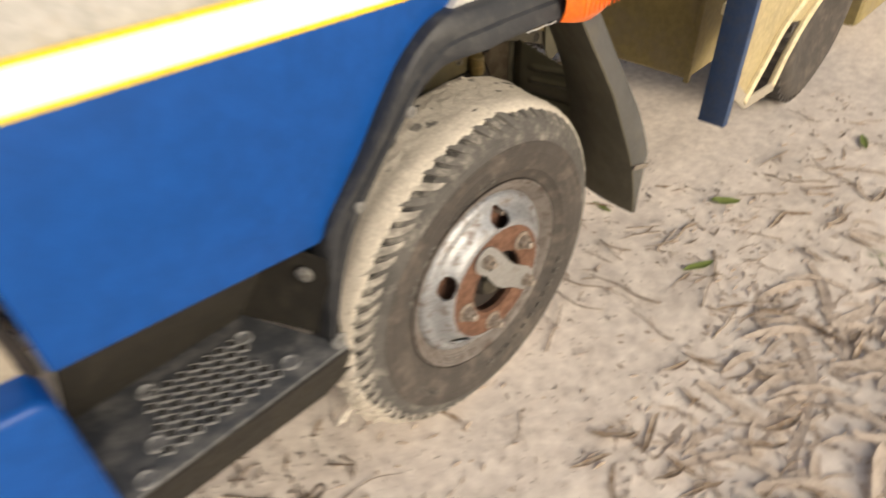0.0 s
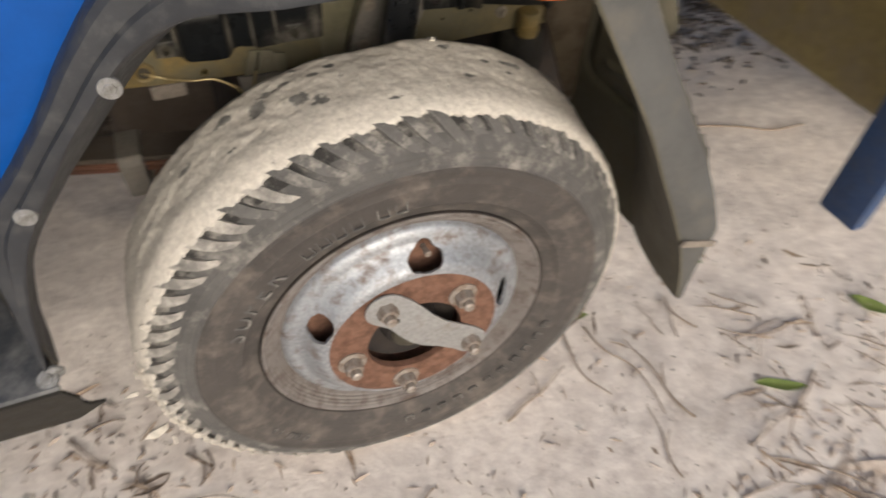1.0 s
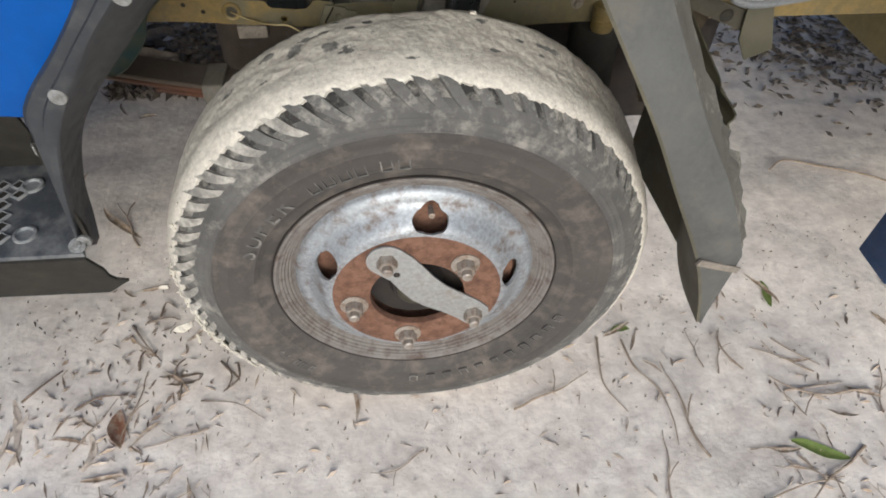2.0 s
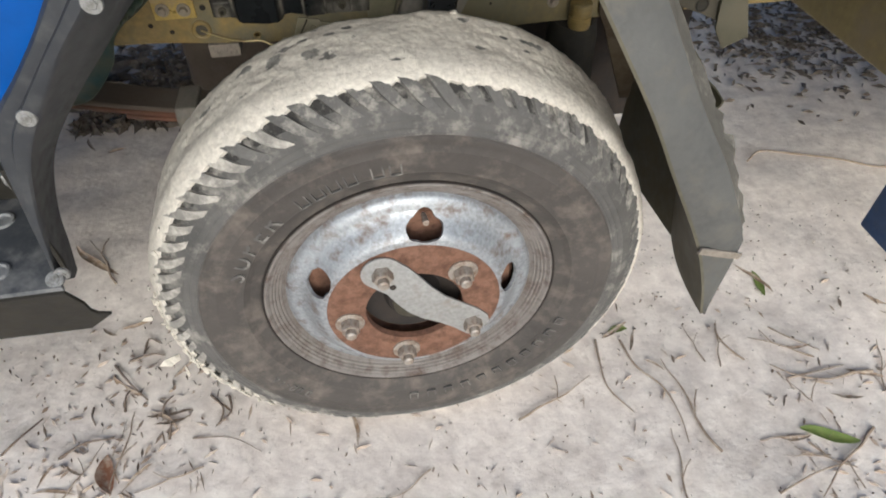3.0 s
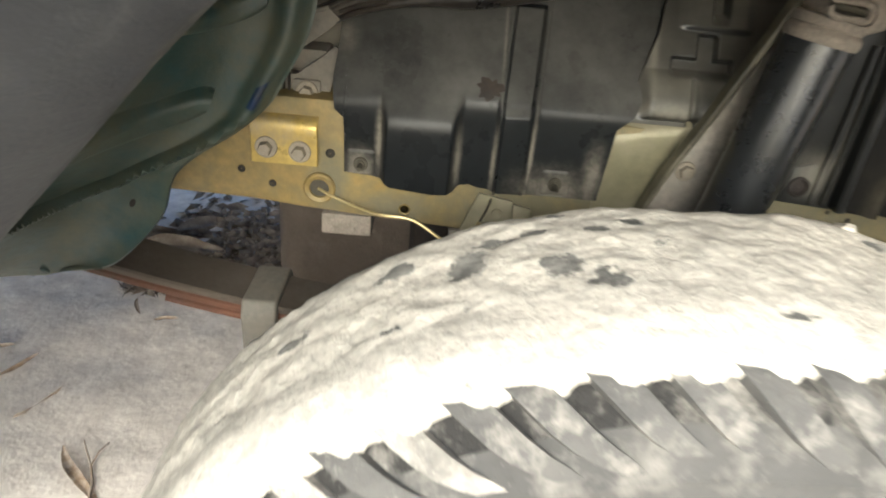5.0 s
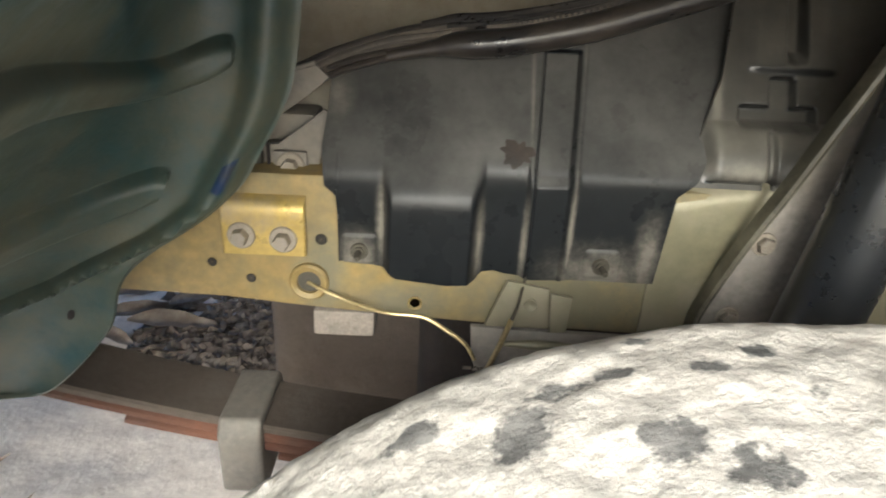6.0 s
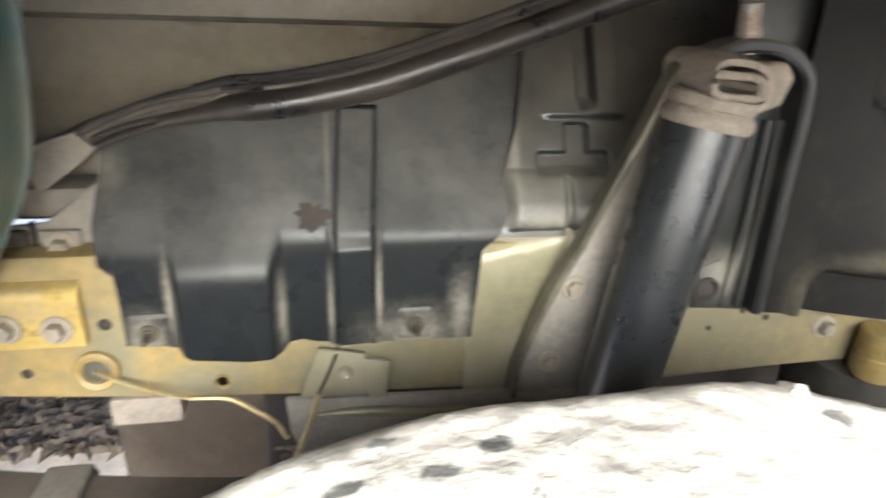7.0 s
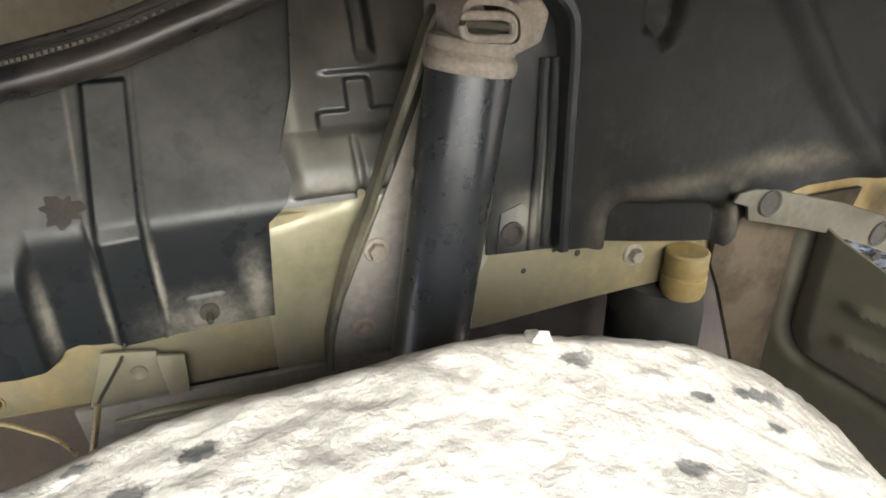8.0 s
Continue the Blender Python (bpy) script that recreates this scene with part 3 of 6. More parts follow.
        if math.sin(a) > 0:
            rr -= 0.0055 * math.exp(-(math.cos(a) / 0.13) ** 2) * step_up(y, 0.13, 0.2) * step_up(r, 0.3, 0.38)
        z = CZ + rr * math.sin(a)
        if z < 0.003:
            rr = (0.003 - CZ) / math.sin(a)
        return rr, y - (1 - k) * 0.0006 * n

    wall = [(0.218, 0.066), (0.222, 0.056), (0.2265, 0.05), (0.232, 0.0465), (0.236, 0.0455), (0.2385, 0.0435), (0.243, 0.0425), (0.2455, 0.040),
            (0.251, 0.0365), (0.2535, 0.0345), (0.256, 0.0345), (0.264, 0.031), (0.275, 0.0285), (0.288, 0.027), (0.2905, 0.0262), (0.293, 0.0272), (0.298, 0.0271), (0.304, 0.0272), (0.307, 0.0257), (0.312, 0.026),
            (0.315, 0.0285), (0.3175, 0.0278), (0.3195, 0.0298), (0.323, 0.0305), (0.325, 0.0298), (0.327, 0.0318), (0.332, 0.0332), (0.334, 0.0327), (0.336, 0.0348), (0.346, 0.0395), (0.355, 0.047), (0.363, 0.056), (0.37, 0.066), (0.3745, 0.076), (0.3775, 0.088), (0.378, 0.098)]
    cut = wall.index((0.315, 0.0285))
    part("tyre_sidewall", lathe(wall[:cut + 1], (CX, CZ), 240, jitter=lumpy), M_RUBBER, wheel, "dark rubber sidewall with raised marks")
    low = wall.index((0.355, 0.047))
    part("tyre_shoulder", lathe(wall[cut:low + 1], (CX, CZ), 240, jitter=lumpy), M_SHOULDER, wheel, "dust-coated outer band of the sidewall")
    part("groove_floor", lathe(wall[low:], (CX, CZ), 240, jitter=lumpy), M_BARE, wheel, "mud packed between the tread lugs, part darkened for shade")
    part("bead_gap", lathe([(0.2262, 0.05), (0.2266, 0.0448), (0.2274, 0.0442), (0.2286, 0.0446), (0.229, 0.05)], (CX, CZ), 128), M_DARK, wheel, "dark gap between rim and tyre")

    def caked(r, y, a):
        if y < 0.082:
            near = 1 - step_up(y, 0.064, 0.082)
            finger = max(0.0, -math.cos(70 * (a - 1.6535) + 0.9 * noise.noise((math.cos(a) * 9, math.sin(a) * 9, 3)))) ** 0.7
            patchy = noise.noise((math.cos(a) * 6, math.sin(a) * 6, 8)) + 0.7 * noise.noise((math.cos(a) * 18, math.sin(a) * 18, 2))
            ragged = noise.noise((math.cos(a) * 70, math.sin(a) * 70, 5))
            d = near * (0.0042 * finger + 0.0045 * patchy + 0.0016 * ragged + 0.005 * step_up(-math.cos(a), 0.3, 0.8))
            r, y = r - 0.62 * d, y - 0.78 * d
        return lumpy(r, y, a)

    tread = [(0.3685, 0.0605), (0.3728, 0.0585), (0.3768, 0.0615), (0.3802, 0.0675), (0.383, 0.075), (0.385, 0.083), (0.3862, 0.0935), (0.3865, 0.1)]
    tread += [(0.3865 + 0.0012 * math.sin(math.pi * i / 27), 0.108 + 0.0033 * i) for i in range(28)]
    tread += [(0.3845, 0.205), (0.380, 0.213), (0.3735, 0.222), (0.366, 0.230)]
    part("tyre_tread", lathe(tread, (CX, CZ), 840, jitter=caked), M_MUD, wheel, "tread caked in pale dried mud")

    part("inner_sidewall", lathe([(0.3665, 0.2295), (0.357, 0.238), (0.346, 0.243), (0.318, 0.25), (0.285, 0.251), (0.25, 0.24), (0.225, 0.222)], (CX, CZ), 120, jitter=lumpy), M_RUBBER, wheel, "dark inner sidewall")

    # shoulder lugs: one block, turned round the wheel
    b = bmesh.new()
    sec = [(0.338, 0.0362, 0.013), (0.345, 0.0376, 0.0185), (0.352, 0.0396, 0.0202), (0.3595, 0.0442, 0.021), (0.3672, 0.0512, 0.0215), (0.3735, 0.0592, 0.0216), (0.3762, 0.0665, 0.0216)]
    rows = []
    for i, (r, y, w) in enumerate(sec):
        skew = 0.016 - 0.047 * (i / 6.0)
        rows.append([b.verts.new((skew + s * w / 2, y + dy, r - dr)) for s, dy, dr in ((-1, 0.006, 0.006), (-0.86, 0, 0), (0.86, 0, 0), (1, 0.006, 0.006))])
    for p, q in zip(rows, rows[1:]):
        for k in range(3):
            b.faces.new((p[k], p[k + 1], q[k + 1], q[k]))
    b.faces.new(rows[0])
    me = mesh_of(fresh(b), "tread_lug", M_LUG, True, 30)
    muddy = me.copy()
    muddy.materials[0] = M_LUG_MUD
    rng = random.Random(4)
    for k in range(70):
        m = Matrix.Translation((CX, rng.uniform(-0.0006, 0.0012), CZ)) @ Matrix.Rotation(2 * math.pi * (k + rng.uniform(-0.07, 0.07)) / 70, 4, "Y")
        if 12 < math.degrees(2 * math.pi * k / 70) < 165:
            m = Matrix.Translation((0, 0.0035, 0)) @ m
        if not 168 < math.degrees(2 * math.pi * k / 70) < 192:
            side = (90 - math.degrees(2 * math.pi * k / 70)) % 360
            again("tread_lug", muddy if 112 + 30 * noise.noise((k * 0.7, 0, 3)) < side < 240 else me, wheel, m)

    # mud torn and caked along the shoulder of the lower front quarter, flakes on the tread
    rng = random.Random(9)
    b = bmesh.new()

    def shard(mid, along, across, length, width):
        """A thin torn plate of mud with an uneven outline."""
        n = rng.choice((5, 6, 7))
        up = along.cross(across).normalized()
        ring = [mid + length / 2 * rng.uniform(0.6, 1.1) * math.cos(t) * along + width / 2 * rng.uniform(0.55, 1.1) * math.sin(t) * across + rng.uniform(-0.0012, 0.0012) * up for t in [2 * math.pi * k / n for k in range(n)]]
        low, high = [b.verts.new(p - 0.0012 * up) for p in ring], [b.verts.new(p + 0.0012 * up) for p in ring]
        b.faces.new(low[::-1])
        b.faces.new(high)
        for k in range(n):
            b.faces.new((low[k], low[(k + 1) % n], high[(k + 1) % n], high[k]))

    for _ in range(230):
        deg = rng.gauss(204, 17) if rng.random() < 0.85 else rng.uniform(150, 262)
        a = radians(deg)
        r = min(0.391, rng.gauss(0.38, 0.008))
        y = line_at([(0.345, 0.036), (0.365, 0.05), (0.376, 0.061), (0.387, 0.085)], r) - 0.003
        out, round_, face = Vector((math.cos(a), 0, math.sin(a))), Vector((math.sin(a), 0, -math.cos(a))), Vector((0, -1, 0))
        if CZ + r * math.sin(a) < 0.012:
            continue
        tilt, spin = rng.gauss(0.75, 0.4), rng.uniform(0, 3.14)
        slope = (math.cos(tilt) * out - math.sin(tilt) * face).normalized()
        u1 = math.cos(spin) * round_ + math.sin(spin) * slope
        u2 = -math.sin(spin) * round_ + math.cos(spin) * slope
        size = rng.uniform(0.005, 0.016) * (1.35 if abs(deg - 204) < 15 else 0.7)
        shard(Vector((CX, y, CZ)) + r * out, u1, u2, size * 1.5, size)
    # three plates that hang clear of the edge
    for x, z, lean, n, w in ((-0.361, 0.276, 0.55, 0.056, 0.02), (-0.345, 0.24, 1.45, 0.05, 0.005), (-0.361, 0.386, 0.2, 0.022, 0.016)):
        shard(Vector((x, 0.068, z)), Vector((-math.cos(lean), 0.1, -math.sin(lean))).normalized(), Vector((math.sin(lean), -0.3, -math.cos(lean))).normalized(), n, w)
    part("caked_mud", fresh(b), M_CRUMB, wheel, "torn crumbs of dried mud")["kind"] = "stuff"

    # one knob of mud standing up on the tread
    c = bmesh.new()
    bmesh.ops.create_icosphere(c, subdivisions=2, radius=0.0085)
    for v in c.verts:
        v.co = v.co * (1 + 0.35 * noise.noise(v.co * 160)) + Vector((0.131, 0.2, 0.761))
    part("mud_knob", fresh(c), M_MUD, wheel, "knob of dried mud")

    # moulded marks on the sidewall: plain raised bars
    def mark(deg, r, wide, tall, hollow=True):
        a = radians(deg)
        y = line_at([(0.251, 0.0365), (0.264, 0.031), (0.275, 0.0285), (0.288, 0.027)], r) - 0.0004
        out = Vector((math.cos(a), 0, math.sin(a)))
        side = Vector((math.sin(a), 0, -math.cos(a)))
        mid = Vector((CX, y, CZ)) + r * out
        b = bmesh.new()
        bars = [(-wide / 2, 0, 0.0018, tall), (wide / 2, 0, 0.0018, tall), (0, tall / 2, wide, 0.0018), (0, -tall / 2, wide, 0.0018)] if hollow else [(0, 0, wide, tall)]
        for s, o, w, h in bars:
            c = box((-w / 2, -0.0012, -h / 2), (w / 2, 0.002, h / 2), 0)
            m = Matrix((side, Vector((0, 1, 0)), out)).transposed().to_4x4()
            m.translation = mid + s * side + o * out
            join(b, fresh(c), m)
        part("raised_mark", fresh(b), M_SHOULDER, wheel)

    def letter(char, deg, r, tall):
        data = bpy.data.curves.new("letter", "FONT")
        data.body, data.size, data.align_x, data.align_y, data.extrude = char, tall * 1.4, "CENTER", "CENTER", 0.0011
        tmp = bpy.data.objects.new("letter", data)
        bpy.context.scene.collection.objects.link(tmp)
        me = bpy.data.meshes.new_from_object(tmp.evaluated_get(bpy.context.evaluated_depsgraph_get()))
        bpy.data.objects.remove(tmp)
        me.materials.clear()
        me.materials.append(M_SHOULDER)
        a = radians(deg)
        out, side = Vector((math.cos(a), 0, math.sin(a))), Vector((math.sin(a), 0, -math.cos(a)))
        m = Matrix((side, out, side.cross(out))).transposed().to_4x4()
        m.translation = Vector((CX, line_at([(0.251, 0.0365), (0.264, 0.031), (0.275, 0.0285), (0.288, 0.027), (0.3, 0.027)], r) - 0.0001, CZ)) + r * out
        again("raised_letter", me, wheel, m)

    for char, deg in zip("SUPER", (156.7, 150.4, 144.4, 138.4, 132.3)):
        letter(char, deg, 0.268, 0.027)
    for char, deg in zip("-16", (217.5, 215, 212)):
        letter(char, deg, 0.281, 0.0125)
    for deg in (120.5, 115.5, 110.5, 105.5):
        mark(deg, 0.268, 0.0145, 0.021)
    for deg in (98, 93):
        mark(deg, 0.268, 0.0145, 0.021)
    for k in range(11):
        mark(-22 - 7 * k, 0.268, 0.014, 0.018)
    for deg in (226.5, 222.6, 219.8):
        mark(deg, 0.281, 0.007, 0.012)

    # nuts on studs, and the sheet steel plate that holds two of them
    me = bolt_mesh("wheel_nut", M_NUT, head=0.0155, height=0.017, washer=0.0225, stud=0.0085)
    for k in range(5):
        a = radians(116 - 72 * k)
        y = 0.017 if k in (0, 2) else 0.0185
        again("wheel_nut", me, wheel, Matrix.Translation((CX + 0.1025 * math.cos(a), y, CZ + 0.1025 * math.sin(a))) @ Matrix.Rotation(0.4 * k, 4, "Y"))
    n1 = Vector((0.1025 * math.cos(radians(116)), 0.1025 * math.sin(radians(116))))
    n3 = Vector((0.1025 * math.cos(radians(-28)), 0.1025 * math.sin(radians(-28))))
    along = (n3 - n1).normalized()
    side = Vector((-along.y, along.x))
    outline = []
    span = (n3 - n1).length
    for k in range(13):
        t = math.pi / 2 + math.pi * k / 12
        outline.append(n1 + 0.031 * (math.cos(t) * along + math.sin(t) * side))
    for u, w in ((0.18, -0.029), (0.32, -0.036), (0.48, -0.041), (0.62, -0.039), (0.78, -0.031), (0.92, -0.027), (1.06, -0.0265), (1.12, -0.022)):
        outline.append(n1 + u * span * along + w * side)
    for u, w in ((1.13, 0.0), (1.115, 0.017), (1.05, 0.026), (0.92, 0.028), (0.74, 0.023), (0.58, 0.019), (0.42, 0.021), (0.26, 0.027), (0.12, 0.031)):
        outline.append(n1 + u * span * along + w * side)
    part("lock_plate", slab([(CX + p.x, CZ + p.y) for p in outline], 1, 0.0145, 0.018, 0.0008), M_STEEL, wheel, "grey sheet steel locking plate")
    pin = n1 + 0.032 * along - 0.012 * side
    # dark disc stands for the hole; the plate is not pierced
    part("plate_hole", disc(0.0052, 0.0138, (CX + pin.x, CZ + pin.y)), M_DARK, wheel, "small hole in the locking plate")
    part("tyre_valve", tube([(CX + 0.022, 0.052, CZ + 0.163), (CX + 0.0225, 0.03, CZ + 0.167)], [0.004, 0.0045], 10), M_NUT, wheel)
    return rim_disc


make_wheel()


# ---- cab side: door, fender trim, step ----
def make_door():
    door = new("door")
    door.parent = truck
    tagged(door, label="bright blue door with white and yellow stripe")
    low = [(-0.727, 0.800), (-0.380, 0.766), (-0.295, 0.837), (-0.222, 0.912), (-0.14, 0.99), (-0.105, 1.026), (-0.04, 1.085), (-0.14, 1.0835), (-0.727, 1.11)]
    part("door_panel", slab(low, 1, -0.008, 0.03, 0.006, 3), M_BLUE, door, "glossy blue lower door skin")

    lower = 1.071
    for name, a, b, material in (("yellow_edge", 0.0, 0.006, M_YELLOW), ("white_band", 0.006, 0.044, M_WHITE), ("yellow_edge", 0.044, 0.05, M_YELLOW)):
        left = -0.727
        right = -0.062
        p = [(left, lower + a), (right - 0.09 + (a * 1.1), lower - 0.026 + a), (right - 0.09 + (b * 1.1), lower - 0.026 + b), (left, lower + b)]
        part(name, slab(p, 1, -0.0105, -0.0078, 0.0), material, door)
    part("upper_panel", slab([(-0.73, 1.112), (-0.14, 1.0865), (-0.05, 1.084), (0.08, 1.131), (0.3, 1.15), (0.5, 1.154), (0.5, 1.5), (-0.70, 1.55)], 1, -0.004, 0.03, 0.004), M_GREY, door, "grey upper door")
    return door


make_door()


def make_fender():
    edge = [(-0.392, 0.575), (-0.383, 0.616), (-0.367, 0.681), (-0.344, 0.747), (-0.318, 0.793), (-0.27, 0.860), (-0.235, 0.9), (-0.2, 0.934), (-0.165, 0.951), (-0.125, 0.957), (-0.06, 0.96), (0.0, 0.959), (0.09, 0.955), (0.2, 0.95), (0.32, 0.945)]
    back = [(-0.402, 0.53), (-0.393, 0.575), (-0.381, 0.639), (-0.353, 0.715), (-0.305, 0.78), (-0.252, 0.838), (-0.215, 0.878), (-0.182, 0.908), (-0.15, 0.929), (-0.118, 0.94), (-0.06, 0.95), (0.0, 0.951), (0.09, 0.95), (0.2, 0.945), (0.32, 0.94)]
    outer = [(-0.399, 0.577), (-0.393, 0.62), (-0.384, 0.69), (-0.377, 0.745), (-0.368, 0.79), (-0.318, 0.846), (-0.284, 0.886), (-0.246, 0.936), (-0.2, 0.984), (-0.14, 1.016), (-0.06, 1.018), (0.0, 1.016), (0.09, 1.012), (0.2, 1.006), (0.32, 1.0)]
    flat = lambda pts: bend([Vector((x, 0, z)) for x, z in pts], 5)
    fe, be, oe = flat(edge), flat(back), flat(outer)

    def lean(z):
        return line_at([(0.58, -0.015), (0.8, -0.029), (0.915, -0.037), (1.05, -0.038)], z)

    b = bmesh.new()
    rows = []
    for p, q, r in zip(fe, be, oe):
        y = lean(p.z)
        ring = [(q + Vector((0, 0.045, 0))), (q + Vector((0, 0.03, 0))), q.lerp(p, 0.5) + Vector((0, 0.4 * y + 0.012, 0)), q.lerp(p, 0.93) + Vector((0, y + 0.008, 0)), p.lerp(r, 0.05) + Vector((0, y, 0))]
        crown = step_up(p.x, -0.16, -0.08)
        ring[3] += Vector((0, -0.018 * crown, 0))
        ring[4] += Vector((0, -0.02 * crown, 0))
        ring += [p.lerp(r, w) + Vector((0, y + d - 0.022 * crown * (1 - w), 0)) for w, d in ((0.14, -0.002), (0.44, -0.002), (0.5, 0.003), (0.56, 0.003), (0.86, 0.004), (0.97, 0.009), (1.0, 0.02), (1.0, 0.045))]
        rows.append([b.verts.new(v) for v in ring])
    for r, s in zip(rows, rows[1:]):
        for k in range(len(r) - 1):
            b.faces.new((r[k], r[k + 1], s[k + 1], s[k]))
    bmesh.ops.recalc_face_normals(b, faces=b.faces)
    bmesh.ops.solidify(b, geom=b.faces[:], thickness=0.0025)
    trim = part("wheel_arch_trim", fresh(b), M_PLASTIC, truck, "black plastic wheel arch trim with bolts")
    me = bolt_mesh("trim_bolt", M_RIVET, head=0.0052, height=0.003, washer=0.0092)
    for x, y, z in ((-0.221, -0.0385, 0.914), (-0.321, -0.031, 0.808), (-0.384, -0.017, 0.5855)):
        again("trim_bolt", me, trim, Matrix.Translation((x, y, z)))
    # panel above the arch
    part("fender_panel", slab([(-0.13, 1.012), (0.1, 1.006), (0.3, 0.996), (0.55, 0.985), (0.55, 1.148), (0.3, 1.146), (0.08, 1.127), (-0.04, 1.08), (-0.1, 1.03)], 1, -0.02, 0.012, 0.004), M_GREY, truck, "silver grey panel over the wheel arch")
    part("lip_clip", slab([(-0.019, 0.952), (-0.003, 0.933), (0.012, 0.951)], 1, 0.029, 0.033, 0.001), M_BOTTLE, trim, "white clip on the arch lip")
    worn = strip_bar([(0.0 + 0.012 * i, -0.056 - 0.0006 * math.sin(3.1 * i), 0.9585 - 0.0006 * i + 0.0008 * math.sin(2.3 * i)) for i in range(7)], 0.0018, 0.002)
    part("worn_edge", worn, M_GREY, trim, "pale worn edge of the arch lip")
    # well roof and its end
    part("wheel_well_roof", sheet(lambda u, v: (-0.17 + 0.75 * u, 0.012 + 0.44 * v, 0.985 + 0.035 * math.sin(math.pi * u) + 0.02 * math.sin(math.pi * v)), 24, 12, 0.004), M_FLOORPAN, truck, "grimy underside over the wheel")


make_fender()


def make_step():
    step = part("step", slab([(-0.744, -0.035), (-0.382, -0.034), (-0.462, 0.16), (-0.75, 0.16)], 2, 0.568, 0.58, 0.004), M_STEP, truck, "worn black moulded boarding step")
    # skirt, its end drawn out to a torn tip above the foot
    def skirt(u, v):
        end = line_at([(0, -0.382), (0.3, -0.379), (0.5, -0.383), (0.6, -0.38), (0.66, -0.366), (0.7, -0.372), (1, -0.412)], v)
        return (-0.744 + (end + 0.744) * u, -0.034 + 0.055 * v, 0.574 - 0.132 * v + 0.006 * (1 - u) * v)

    # skirt, kick panel and cheek carry their shade in the tone
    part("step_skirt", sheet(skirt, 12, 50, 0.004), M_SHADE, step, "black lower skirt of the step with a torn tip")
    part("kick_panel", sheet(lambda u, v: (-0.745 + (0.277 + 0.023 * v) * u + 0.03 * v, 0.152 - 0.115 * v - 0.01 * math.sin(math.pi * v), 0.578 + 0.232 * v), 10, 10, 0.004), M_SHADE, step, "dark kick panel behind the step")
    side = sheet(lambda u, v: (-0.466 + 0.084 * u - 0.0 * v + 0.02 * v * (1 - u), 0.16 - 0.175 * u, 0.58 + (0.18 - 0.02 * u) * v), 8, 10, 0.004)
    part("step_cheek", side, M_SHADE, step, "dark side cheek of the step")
    me = bolt_mesh("step_rivet", M_RIVET, head=0.0065, height=0.004, washer=0.0108)
    again("step_rivet", me, step, Matrix.Translation((-0.4, 0.0195, 0.706)) @ Matrix.Rotation(radians(-64), 4, "Z") @ Matrix.Scale(1.25, 4))
    # anti-slip studs: small raised diamonds, and ring bosses
    b = bmesh.new()
    quarter = [math.pi / 2 * k for k in range(4)]
    rings = [[b.verts.new((r * math.cos(t), r * math.sin(t), z)) for t in quarter] for r, z in ((0.0118, 0.0), (0.0106, 0.0036), (0.0088, 0.0042), (0.0082, 0.0026))]
    for p, q in zip(rings, rings[1:]):
        for k in range(4):
            b.faces.new((p[k], p[(k + 1) % 4], q[(k + 1) % 4], q[k]))
    # floor of the hollow is coloured dark to read as shaded
    floor_face = b.faces.new(rings[-1])
    floor_face.material_index = 1
    stud = mesh_of(b, "tread_stud", M_STUD, False)
    stud.materials.append(M_SHADE)
    for j in range(6):
        for i in range(9):
            x, y = -0.665 + 0.0215 * i + (0.0107 if j % 2 else 0) + 0.004 * j, 0.0 + 0.0205 * j
            if x < -0.485 - 0.2 * max(0, y - 0.02):
                again("tread_stud", stud, step, Matrix.Translation((x, y, 0.5795)) @ Matrix.Rotation(0.25, 4, "Z"))
    ring = lathe([(0.0155, 0.0), (0.0145, -0.004), (0.0115, -0.0045), (0.0095, -0.0015), (0.0005, -0.001)], (0, 0), 24)
    boss = mesh_of(ring, "ring_boss", M_STUD)
    for x, y in ((-0.487, 0.1), (-0.465, 0.004), (-0.671, 0.02), (-0.64, 0.114), (-0.705, -0.02)):
        again("ring_boss", boss, step, Matrix.Translation((x, y, 0.5795)) @ Matrix.Rotation(radians(-90), 4, "X"))
    again("step_rivet", me, step, Matrix.Translation((-0.392, -0.022, 0.583)) @ Matrix.Rotation(radians(-60), 4, "X"))
    # bumper corner and pillar foot ahead of the step; bumper reaches low to block light
    part("bumper_corner", slab([(-1.5, 0.27), (-0.75, 0.27), (-0.739, 0.60), (-0.737, 0.79), (-0.745, 0.812), (-0.80, 0.818), (-1.5, 0.83)], 1, -0.05, 0.25, 0.014, 4), M_BLUE, truck, "blue bumper corner ahead of the step")
    part("pillar_foot", slab([(-1.5, 0.80), (-0.748, 0.80), (-0.742, 0.97), (-0.74, 1.3), (-1.5, 1.3)], 1, 0.004, 0.25, 0.008), M_SILL, truck, "dusty tan door sill pillar")
    part("pillar_seal", tube(bend([(-0.74, 0.01, 0.8), (-0.745, 0.01, 0.95), (-0.745, 0.01, 1.2)], 4), 0.009, 8), M_SEAL, truck, "black door seal")


make_step()


